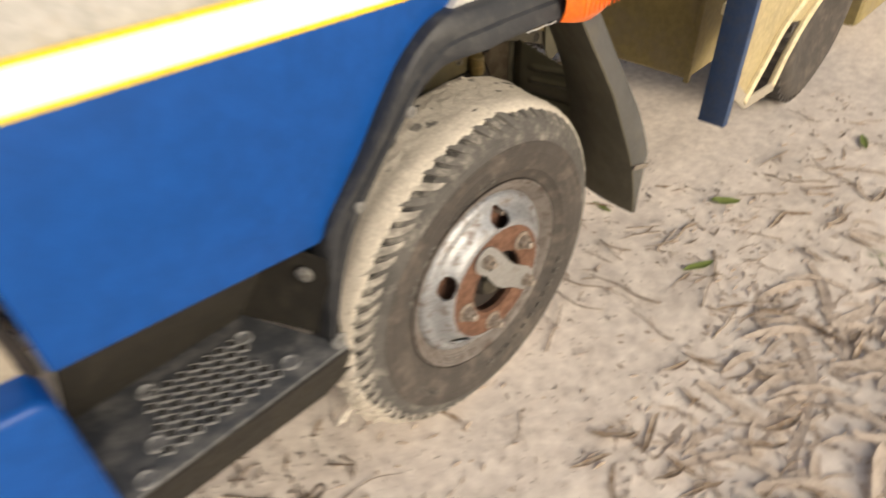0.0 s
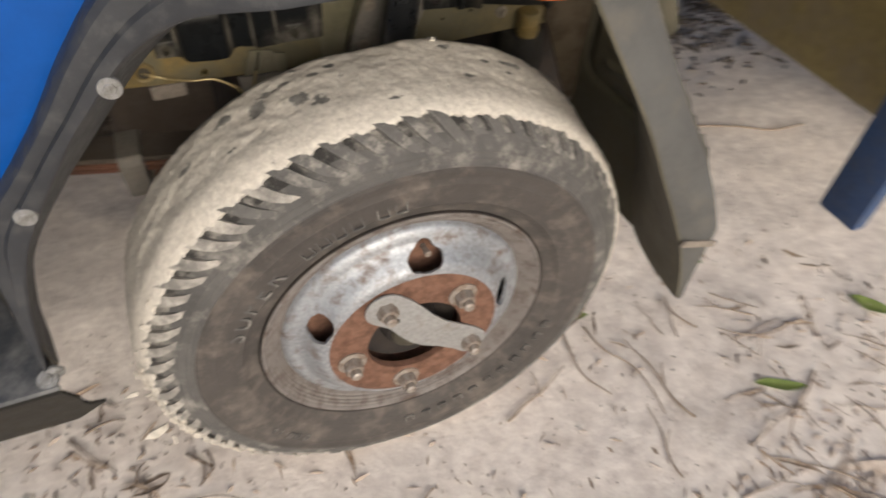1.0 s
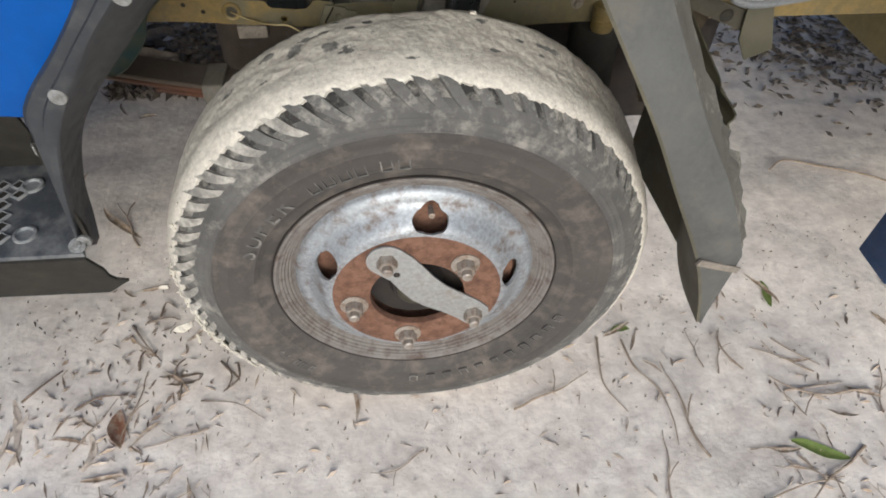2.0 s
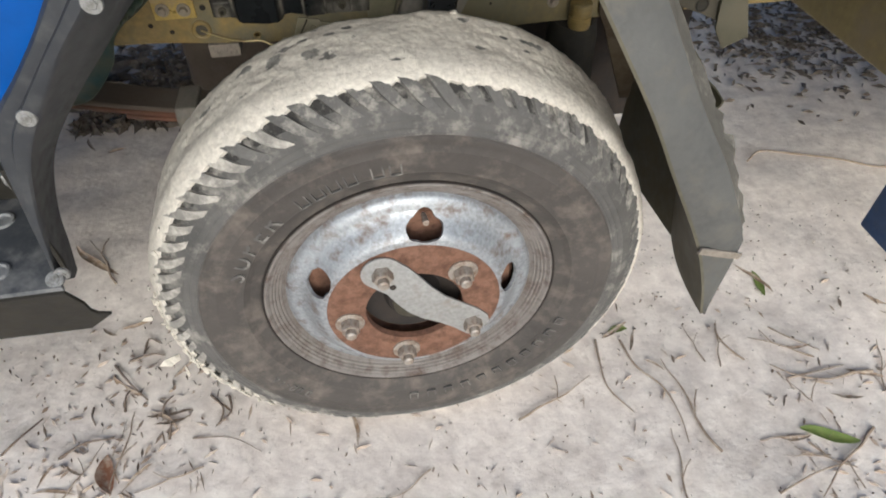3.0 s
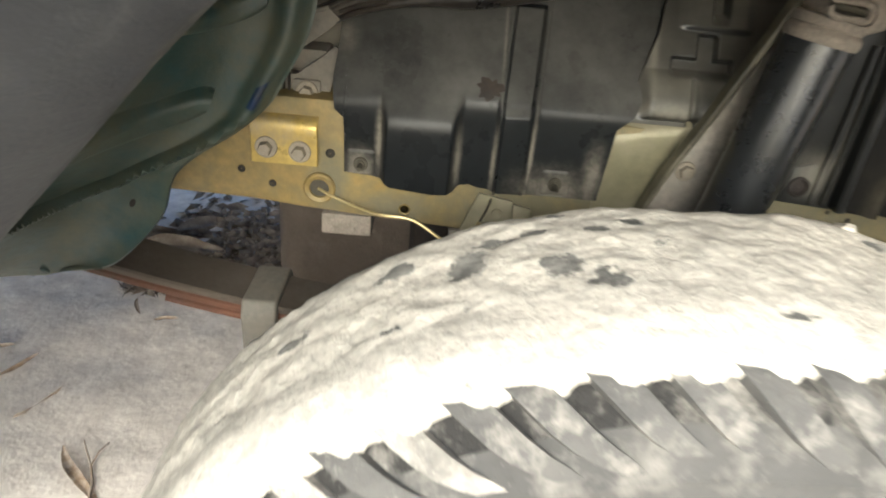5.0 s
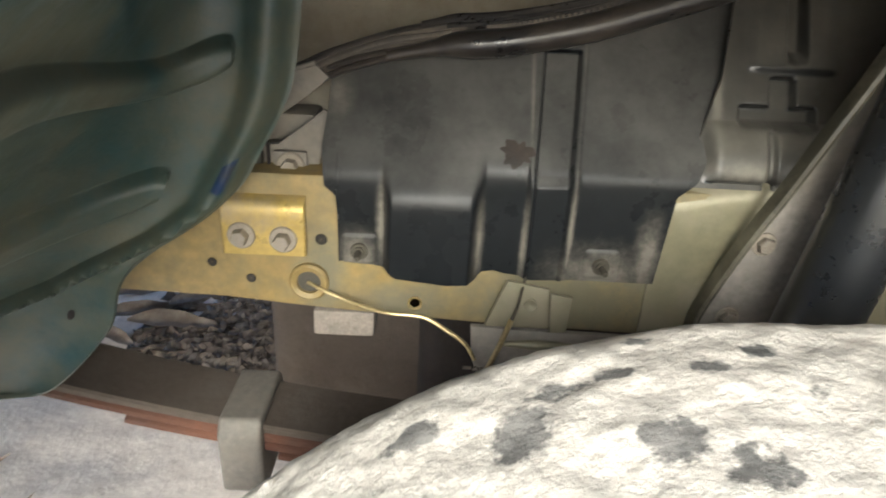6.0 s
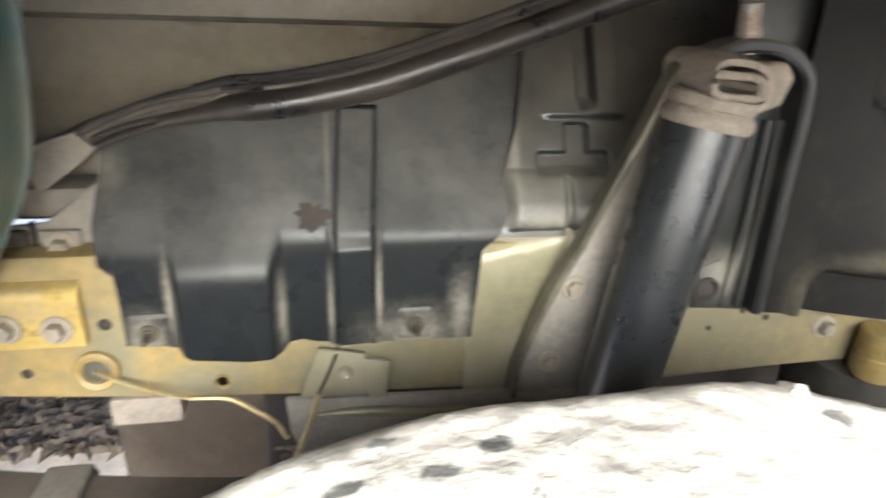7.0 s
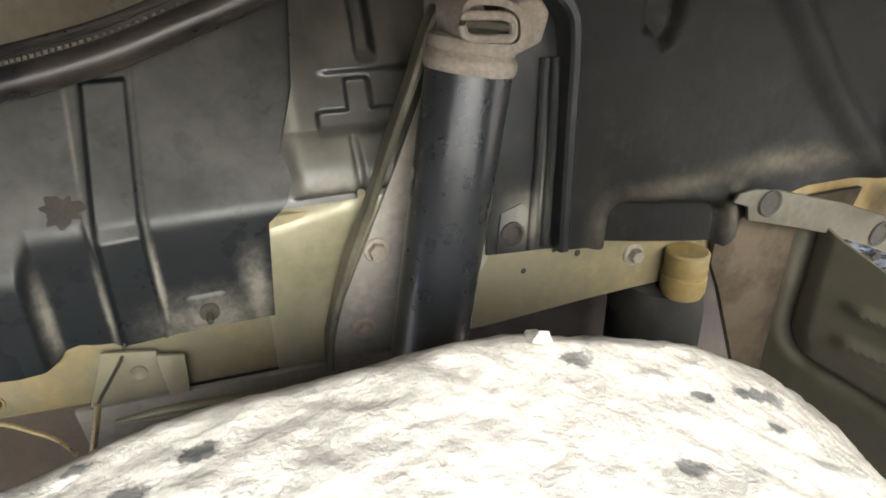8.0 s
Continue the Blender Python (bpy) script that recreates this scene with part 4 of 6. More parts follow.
def make_signal():
    body = part("turn_signal", box((0.075, -0.05, 0.945), (0.222, -0.018, 1.02), 0.008), M_PLASTIC, truck, "side turn signal with amber lens")
    lens = sheet(lambda u, v: (0.08 + 0.138 * u, -0.05 - 0.04 * math.sin(math.pi * (0.08 + 0.84 * u)) ** 0.6 * math.sin(math.pi * (0.12 + 0.8 * v)) ** 0.7,
                               0.94 + 0.075 * v + 0.012 * (1 - math.sin(math.pi * u)) * (1 - v)), 24, 14, 0.003)
    lens = part("lens", lens, M_ORANGE, body, "amber plastic lens")
    b = bmesh.new()
    for k in range(9):
        x = 0.095 + 0.0135 * k
        join(b, fresh(tube([(x, -0.0905, 0.962), (x, -0.092, 0.98), (x, -0.0905, 0.998)], 0.0012, 6)))
    part("lens_ribs", fresh(b), M_ORANGE, body)


make_signal()


def make_mudflap():
    left = [(0.224, -0.008, 0.9), (0.318, -0.03, 0.744), (0.372, -0.037, 0.642), (0.44, -0.04, 0.515), (0.478, -0.039, 0.42), (0.5, -0.037, 0.343)]
    right = [(0.296, 0.012, 0.905), (0.382, -0.022, 0.742), (0.446, -0.035, 0.638), (0.499, -0.042, 0.53), (0.509, -0.039, 0.486), (0.503, -0.037, 0.345)]
    inner = [(0.33, 0.17, 0.88), (0.42, 0.17, 0.735), (0.468, 0.17, 0.63), (0.51, 0.17, 0.51), (0.53, 0.17, 0.42), (0.54, 0.17, 0.343)]
    L, R, I = bend(left, 6), bend(right, 6), bend(inner, 6)
    n = len(L) - 1
    flap = part("mudflap", sheet(lambda u, v: L[round(u * n)].lerp(I[round(u * n)], v) + Vector((-0.012 * math.sin(math.pi * v) * u, 0, 0)), n, 14, 0.004), M_FLAP_INNER, truck, "bent khaki mudflap behind the wheel")
    part("flap_flange", sheet(lambda u, v: L[round(u * n)].lerp(R[round(u * n)], v) + Vector((0, -0.004 * math.sin(math.pi * v), 0)), n, 8, 0.004), M_FLAP, flap, "flat outer flange of the mudflap")

    def rough(u, v):
        p = R[round(u * n * 0.86)]
        w = 0.03 * (1 - 0.2 * u) * (1 + 0.3 * ripple(p.x, 1.7, p.z, 45))
        return p + Vector((w * v, 0.06 * v, 0.006 * v)) + 0.014 * v * Vector((ripple(p.x, v, p.z, 30), ripple(p.x, v, p.z, 34), ripple(p.x, v, p.z, 39)))

    part("flap_return", sheet(rough, n, 6, 0.004), M_RETURN, flap, "dusty folded back edge of the mudflap")
    part("flap_fold", strip_bar([(0.44, -0.047, 0.508), (0.509, -0.046, 0.484)], 0.012, 0.004), M_DUSTY, flap, "pale worn fold")
    # pressed inner splash panel: a rounded field with two raised lines in it
    def pressed(u, v):
        y, z = 0.405 - 0.26 * u, 0.34 + (0.35 - 0.07 * u) * v
        dy, dz = abs(y - 0.2) - 0.186 + 0.035, abs(z - 0.63) - 0.088 + 0.035
        d = math.hypot(max(dy, 0.0), max(dz, 0.0)) + min(max(dy, dz), 0.0) - 0.035
        e = -0.009 * math.exp(-(d / 0.007) ** 2) + 0.004 * (1 - step_up(d, -0.03, -0.01))
        for z0 in (0.588, 0.622):
            e += 0.006 * math.exp(-((z - z0 - 0.1 * (0.3 - y)) / 0.006) ** 2) * (1 - step_up(y, 0.31, 0.34))
        return (0.522 - e + 0.012 * (v - 0.5) + 0.05 * (0.4 - y), y, z)

    part("splash_panel", sheet(pressed, 110, 110, 0.003), M_SPLASH, flap, "dark khaki splash panel with pressed ribs")


make_mudflap()


# ---- under the cab: chassis rail, covers, shock absorber ----
def make_rail():
    def low_edge(x):
        return line_at([(-1.4, 0.67), (-0.38, 0.6545), (-0.3, 0.652), (-0.23, 0.6455), (-0.11, 0.638), (0.2, 0.628), (0.324, 0.634), (3.4, 0.64)], x)

    b = bmesh.new()
    rings = []
    for x in [-1.4, -0.9, -0.6] + [-0.45 + 0.05 * i for i in range(20)] + [0.7, 1.5, 3.4]:
        lo = low_edge(x)
        sec = [(0.476, lo), (0.415, lo), (0.4115, lo + 0.001), (0.41, lo + 0.0045), (0.41, 0.753), (0.4115, 0.7565), (0.415, 0.7575), (0.476, 0.7575), (0.476, 0.75), (0.418, 0.75), (0.418, lo + 0.0075), (0.476, lo + 0.0075)]
        rings.append([b.verts.new((x, y, z)) for y, z in sec])
    for r, s in zip(rings, rings[1:]):
        for k in range(len(r)):
            b.faces.new((r[k], r[(k + 1) % len(r)], s[(k + 1) % len(r)], s[k]))
    b.faces.new(rings[0][::-1])
    b.faces.new(rings[-1])
    rail = part("chassis_rail", fresh(b), M_RAIL, truck, "dusty ochre steel chassis rail")
    gold = strip_bar(bend([(-0.268, 0.404, 0.695), (-0.268, 0.404, 0.715), (-0.268, 0.4035, 0.728), (-0.268, 0.4055, 0.7355), (-0.268, 0.411, 0.7405), (-0.268, 0.42, 0.7435)], 5), 0.062, 0.004, (0, 1, 0))
    holder = part("spring_hanger", gold, M_GOLD, rail, "glossy ochre bolted hanger plate")
    me = bolt_mesh("rail_bolt", M_BOLT, head=0.0066, height=0.009, washer=0.0105)
    for x, y, z in ((-0.2845, 0.402, 0.7105), (-0.2535, 0.402, 0.7085)):
        again("rail_bolt", me, holder, Matrix.Translation((x, y, z)) @ Matrix.Rotation(0.3 + 9 * x, 4, "Y"))
    again("rail_bolt", me, rail, Matrix.Translation((0.343, 0.41, 0.671)))
    # dark raised dots stand for holes; no opening is cut
    hole = mesh_of(lathe([(0.0068, -0.0004), (0.0062, -0.0012), (0.0046, -0.0008), (0.004, 0.0), (0.0005, 0.0002)], (0, 0), 16), "rail_hole", M_SHADE)
    for x, z, s in ((-0.311, 0.6835, 0.9), (-0.282, 0.671, 0.9), (-0.2265, 0.7065, 1.1), (0.234, 0.676, 0.6), (0.285, 0.683, 0.7), (0.262, 0.69, 0.5)):
        again("rail_hole", hole, rail, Matrix.Translation((x, 0.4098, z)) @ Matrix.Scale(0.62 * s, 4))
    plug = mesh_of(lathe([(0.0062, 0.0), (0.006, -0.0012), (0.0048, -0.0008), (0.004, 0.0002), (0.0005, 0.0002)], (0, 0), 18), "rail_plug", M_RAIL)
    again("rail_plug", plug, rail, Matrix.Translation((-0.1535, 0.4098, 0.6545)))
    ring = part("grommet", lathe([(0.0155, 0.0), (0.0155, -0.004), (0.0135, -0.0055), (0.0095, -0.004), (0.009, 0.0)], (-0.2365, 0.671), 28), M_RAIL, rail)
    ring.matrix_basis = Matrix.Translation((0, 0.4098, 0))
    part("grommet_core", disc(0.0092, 0.4085, (-0.2365, 0.671)), M_LEVER, rail, "dirty cable hole")
    # cable tab: flat foot with a pierced face and one flange bent outwards
    tab = slab([(-0.098, 0.643), (-0.083, 0.6835), (-0.05, 0.6775), (-0.046, 0.6425)], 1, 0.3985, 0.4022, 0.001)
    tab = part("cable_tab", tab, M_OLIVE, rail, "small dusty ochre cable tab")
    part("tab_flange", slab([(-0.05, 0.6775), (-0.0325, 0.674), (-0.034, 0.644), (-0.047, 0.6425)], 1, 0.392, 0.3955, 0.001), M_OLIVE, tab, "paler bent flange of the tab")
    part("tab_hole", lathe([(0.0056, 0.0), (0.0052, -0.001), (0.0042, -0.0006), (0.0005, 0.0)], (-0.0635, 0.6635), 18), M_OLIVE, tab).matrix_basis = Matrix.Translation((0, 0.3985, 0))
    part("rail_foot", box((-0.236, 0.415, 0.618), (-0.186, 0.462, 0.641), 0.003), M_DUSTY, rail, "dusty block below the rail")
    # spring bracket plate below the rail, with a rolled upper lip
    under = slab([(-0.1085, 0.642), (0.17, 0.632), (0.17, 0.52), (-0.04, 0.52), (-0.09, 0.57), (-0.106, 0.612)], 1, 0.3985, 0.4045, 0.0015)
    under = part("spring_bracket", under, M_PLATE, rail, "dusty tan bracket plate below the rail")
    part("bracket_roll", tube(bend([(-0.086, 0.3985, 0.6275), (-0.05, 0.3975, 0.6275), (0.0, 0.397, 0.6235), (0.03, 0.3975, 0.6245)], 6), [0.001 + 0.004 * math.sin(math.pi * (0.06 + 0.88 * i / 18)) for i in range(19)], 12), M_OLIVE, under, "rubbed ochre roll of the bracket")
    far = box((-1.4, 1.262, 0.643), (3.4, 1.27, 0.757), 0.002)
    part("far_chassis_rail", far, M_RAIL, truck, "ochre chassis rail of the other side")

    # cables at the grommet
    w = tube(bend([(-0.238, 0.409, 0.670), (-0.224, 0.404, 0.6655), (-0.208, 0.4, 0.661), (-0.19, 0.394, 0.658), (-0.172, 0.388, 0.657), (-0.146, 0.384, 0.657), (-0.128, 0.378, 0.650), (-0.114, 0.373, 0.642), (-0.106, 0.37, 0.63)], 6), 0.0015, 8)
    part("brass_wire", w, M_WIRE, truck, "bare brass coloured cable")
    w = tube(bend([(-0.0685, 0.405, 0.684), (-0.071, 0.398, 0.678), (-0.077, 0.375, 0.676), (-0.083, 0.36, 0.671), (-0.091, 0.36, 0.646), (-0.103, 0.362, 0.612)], 6), 0.0012, 8)
    part("brass_wire", w, M_LEVER, truck, "dull dusty cable")
    part("wire_sleeve", tube([(-0.083, 0.3595, 0.672), (-0.091, 0.3595, 0.646), (-0.1, 0.3615, 0.62)], 0.0021, 8), M_WIRE, truck, "bright bare end of a cable")
    knot = bmesh.new()
    rng = random.Random(31)
    for k in range(7):
        p = Vector((-0.104 + rng.uniform(-0.006, 0.006), 0.367 + rng.uniform(-0.004, 0.004), 0.622 + rng.uniform(-0.008, 0.008)))
        join(knot, fresh(tube([p, p + Vector((rng.uniform(-0.009, 0.009), 0.0, rng.uniform(-0.012, 0.004)))], 0.0011, 6)))
    part("wire_knot", fresh(knot), M_DUSTY, truck, "twisted dusty cable ends")

    # small brackets ahead of the cover
    brk = slab([(-0.292, 0.735), (-0.236, 0.735), (-0.2225, 0.797), (-0.2265, 0.80), (-0.243, 0.786), (-0.262, 0.772), (-0.292, 0.77)], 1, 0.436, 0.44, 0.001)
    brk = part("angle_bracket", brk, M_PLATE, truck, "dusty tan angle bracket")
    part("bracket_pad", box((-0.265, 0.43, 0.742), (-0.239, 0.436, 0.7685), 0.003), M_PLATE, brk)
    again("rail_bolt", me, brk, Matrix.Translation((-0.2515, 0.43, 0.7575)) @ Matrix.Rotation(0.2, 4, "Y"))
    # dark strip stands for the shade in the gap
    part("bracket_slot", box((-0.2695, 0.43, 0.744), (-0.2675, 0.4345, 0.775), 0.0005), M_DARK, brk, "dark gap beside the pad")
    part("bracket_block", box((-0.315, 0.43, 0.752), (-0.273, 0.446, 0.768), 0.003), M_LEVER, brk, "grimy block on the bracket")
    part("cross_rail", box((-0.62, 0.45, 0.771), (-0.236, 0.49, 0.7925), 0.004), M_PLATE, truck, "dusty tan cross piece")


make_rail()


def fold(d, slope, soft):
    """A rounded fold: flat below zero, rising with the slope above."""
    return slope * soft * math.log(1 + math.exp(max(-40.0, min(300.0, d / soft))))


def cover_right(z):
    return line_at([(0.68, 0.031), (0.76, 0.036), (0.767, 0.0365), (0.778, 0.05), (0.835, 0.073), (0.96, 0.092)], z)


def seal_height(x):
    return line_at([(-0.26, 0.806), (-0.217, 0.826), (-0.18, 0.8385), (-0.133, 0.8475), (-0.102, 0.849), (-0.067, 0.855), (-0.034, 0.863), (0.005, 0.876), (0.04, 0.888), (0.07, 0.899), (0.16, 0.93), (0.3, 0.968)], x)


LEAN = 0.64                    # how far the upper half of the cover leans back


def make_covers():
    nuts = ((-0.197, 0.7025), (-0.0117, 0.6975))

    def lower_face(x):
        y = 0.4034 + 0.0022 * step_up(x, -0.07, -0.03) + 0.0036 * plateau(x, -0.107, -0.072, 0.0025)
        return y - 0.0098 * plateau(x, -0.1765, -0.1115, 0.0042)

    def relief(x, z):
        y0 = lower_face(x)
        crest = 0.766 + (y0 - 0.4055) / LEAN
        y = y0 + fold(z - crest, LEAN, 0.0042 + 0.0012 * (1 - step_up(x, -0.06, -0.03)))
        x = x - 0.07 * max(0.0, z - 0.77)
        channel = plateau(x, -0.0685, -0.0425, 0.0017) * (1 - step_up(z, 0.8455, 0.8495))
        y += (0.0035 + 0.0027 * step_up(z, 0.755, 0.765)) * channel
        y -= 0.0012 * math.exp(-((x + 0.0722) / 0.0018) ** 2) + 0.0012 * math.exp(-((x + 0.0388) / 0.0018) ** 2)
        y += 0.0022 * ripple(x, 0.3, z, 11) * step_up(z, 0.775, 0.81)
        y += 0.005 * step_up(x + 0.4 * (z - 0.79), 0.0, 0.05) * step_up(z, 0.785, 0.83)
        for bx, bz in nuts:
            dx, dz = abs(x - bx) - 0.0135 + 0.004, abs(z - bz) - 0.0125 + 0.004
            d = math.hypot(max(dx, 0.0), max(dz, 0.0)) + min(max(dx, dz), 0.0) - 0.004
            y += 0.0011 * math.exp(-((d - 0.0005) / 0.001) ** 2) - 0.0006 * (1 - step_up(d, -0.003, -0.001))
        return y

    def bottom(x):
        return line_at([(-0.225, 0.722), (-0.2135, 0.719), (-0.2125, 0.692), (-0.178, 0.689), (-0.169, 0.6835), (-0.13, 0.6795), (-0.108, 0.681), (-0.103, 0.6865), (-0.094, 0.6885), (-0.086, 0.686), (-0.071, 0.6845), (-0.0685, 0.681), (-0.0425, 0.681), (-0.04, 0.6835), (0.036, 0.683)], x)

    def f(u, v):
        z0 = 0.684 + (0.845 + 0.09 * u - 0.684) * v
        left = line_at([(0.684, -0.2125), (0.717, -0.2135), (0.727, -0.2225), (0.765, -0.225), (0.80, -0.222), (0.96, -0.2165)], z0)
        x = left + (cover_right(z0) - left) * u
        low = bottom(x)
        z = low + (seal_height(x) + 0.012 - low) * v
        return (x, relief(x, z), z)

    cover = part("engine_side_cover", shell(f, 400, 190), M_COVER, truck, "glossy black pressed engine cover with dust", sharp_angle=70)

    def ragged(u, v):
        a = 2 * math.pi * u
        d = v * (1 + 0.16 * math.sin(3 * a + 1) + 0.12 * math.sin(7 * a) + 0.1 * math.sin(11 * a + 2))
        x, z = -0.0835 + 0.0112 * d * math.cos(a), 0.7795 + 0.0085 * d * math.sin(a)
        return (x, relief(x, z) - 0.0012 + 0.0008 * v, z)

    part("worn_hole", sheet(ragged, 60, 6), M_DARK, cover, "ragged dark worn spot in the cover")
    me = bolt_mesh("cover_nut", M_LEVER, head=0.0048, height=0.0038, washer=0.0068, stud=0.0026)
    for x, z in nuts:
        again("cover_nut", me, cover, Matrix.Translation((x, relief(x, z) - 0.0005, z - 0.001)))

    # olive side plate next to the cover, running down behind the bracket
    def g(u, v):
        x = 0.028 + 0.13 * u
        crest = 0.7495 + 0.19 * (x - 0.035)
        top = min(crest + 0.019, 0.7545 + 1.05 * (x - 0.028))
        z = 0.60 + (top - 0.60) * v
        return (x, 0.4082 + fold(z - crest, 1.15, 0.003), z)

    part("side_plate", shell(g, 60, 90), M_OLIVE, truck, "dusty olive side plate with folded top", sharp_angle=60)

    # black embossed inner panel behind
    def h(u, v):
        z = 0.762 + 0.215 * v
        left = cover_right(z) - 0.006
        x = left + (0.275 - left) * u
        y = 0.4315 + 0.5 * (z - 0.808)
        y -= 0.0095 * math.sqrt(max(0.0, 1 - ((z - 0.787) / 0.0205) ** 2)) * plateau(x, 0.058, 0.152, 0.007)
        cross = max(plateau(x, 0.1045, 0.122, 0.0022) * plateau(z, 0.804, 0.837, 0.0022), plateau(x, 0.0815, 0.137, 0.0022) * plateau(z, 0.805, 0.8175, 0.0022))
        y += 0.0085 * cross + 0.0045 * plateau(x, 0.1, 0.1055, 0.0018) * (1 - step_up(z, 0.80, 0.806))
        y += 0.012 * plateau(x, 0.1165, 0.129, 0.0028) * step_up(z, 0.846, 0.856)
        y -= 0.003 * plateau(x, 0.088, 0.15, 0.006) * step_up(z, 0.84, 0.846)
        return (x, y, z)

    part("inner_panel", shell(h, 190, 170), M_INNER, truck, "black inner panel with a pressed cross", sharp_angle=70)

    # floor pan side above the seal, with oval pressings
    def pan(u, v):
        x, z = -0.6 + 0.95 * u, 0.755 + 0.285 * v
        y = 0.508 + 0.25 * (z - 0.8)
        for cx in (-0.165, -0.095, -0.02):
            y -= 0.011 * plateau(x, cx - 0.014, cx + 0.014, 0.006) * step_up(z, 0.895, 0.91)
        y += 0.006 * ripple(x, 0, z, 7)
        return (x, y, z)

    part("floor_pan_side", sheet(pan, 120, 36, 0.003), M_FLOORPAN, truck, "grimy olive floor pan side with pressings")
    axis = [(x, line_at([(-0.26, 0.45), (-0.2, 0.444), (-0.1, 0.436), (0.3, 0.44)], x), seal_height(x) + line_at([(-0.26, 0.008), (-0.18, 0.008), (-0.08, 0.012), (0.3, 0.013)], x)) for x in (-0.262, -0.24, -0.217, -0.18, -0.15, -0.133, -0.115, -0.095, -0.067, -0.034, 0.005, 0.04, 0.07, 0.16, 0.3)]
    line = bend(axis, 8)
    seal = part("rubber_seal", strip_bar(line[:46], 0.019, 0.010, (0, 1, 0.35)), M_SEAL_DUST, truck, "long black rubber seal, dusty at its end")
    part("seal_web", strip_bar(line[38:], 0.024, 0.010, (0, 1, 0.35)), M_SEAL, seal, "flat black web of the seal")
    low = [p + Vector((0, -0.009, -0.0062)) for p in line[24:]]
    part("seal_bead", tube(low, [0.004 + 0.0058 * step_up(i, 0, 24) for i in range(len(low))], 18), M_SEAL, seal, "thick glossy black lower bead")
    high = [p + Vector((0, -0.006, 0.0112)) for p in line[30:]]
    part("seal_bead", tube(high, [0.0022 + 0.001 * step_up(i, 0, 12) for i in range(len(high))], 10), M_SEAL, seal, "thin upper bead")
    lip = [p + Vector((0, -0.0065, -0.0085 - 0.0012 * math.sin(40 * p.x))) for p in line[3:42]]
    part("seal_lip", tube(lip, 0.0026, 8), M_SEAL, seal)
    lip = [p + Vector((0, -0.0055, 0.0088 + 0.001 * math.sin(33 * p.x))) for p in line[2:42]]
    part("seal_lip", tube(lip, 0.0022, 8), M_SEAL, seal)
    part("seal_lip", tube([p + Vector((0, -0.006, -0.0028 + 0.0012 * math.sin(50 * p.x))) for p in line[14:44]], 0.0022, 8), M_SEAL, seal)
    part("seal_lip", tube([p + Vector((0, -0.0065, 0.003 + 0.001 * math.sin(60 * p.x))) for p in line[10:40]], 0.0024, 8), M_SEAL_DUST, seal)
    b = bmesh.new()
    for p in line[50:]:
        join(b, fresh(box((p.x - 0.0012, p.y - 0.0085, p.z + 0.0035), (p.x + 0.0012, p.y - 0.005, p.z + 0.006), 0)))
    part("seal_stitching", fresh(b), M_SEAL_DUST, seal, "row of small notches along the seal")["kind"] = "stuff"
    end = slab([(-0.274, 0.817), (-0.2685, 0.8035), (-0.2655, 0.8025), (-0.2625, 0.7915), (-0.237, 0.810), (-0.222, 0.823), (-0.232, 0.832)], 1, 0.436, 0.4395, 0.001)
    part("seal_end", end, M_PLATE, seal, "dusty folded end of the seal")
    part("seal_fold", strip_bar([(-0.274, 0.4355, 0.817), (-0.25, 0.4345, 0.8275), (-0.232, 0.435, 0.833)], 0.0035, 0.003), M_PLATE, seal, "pale folded rim of the seal end")


make_covers()


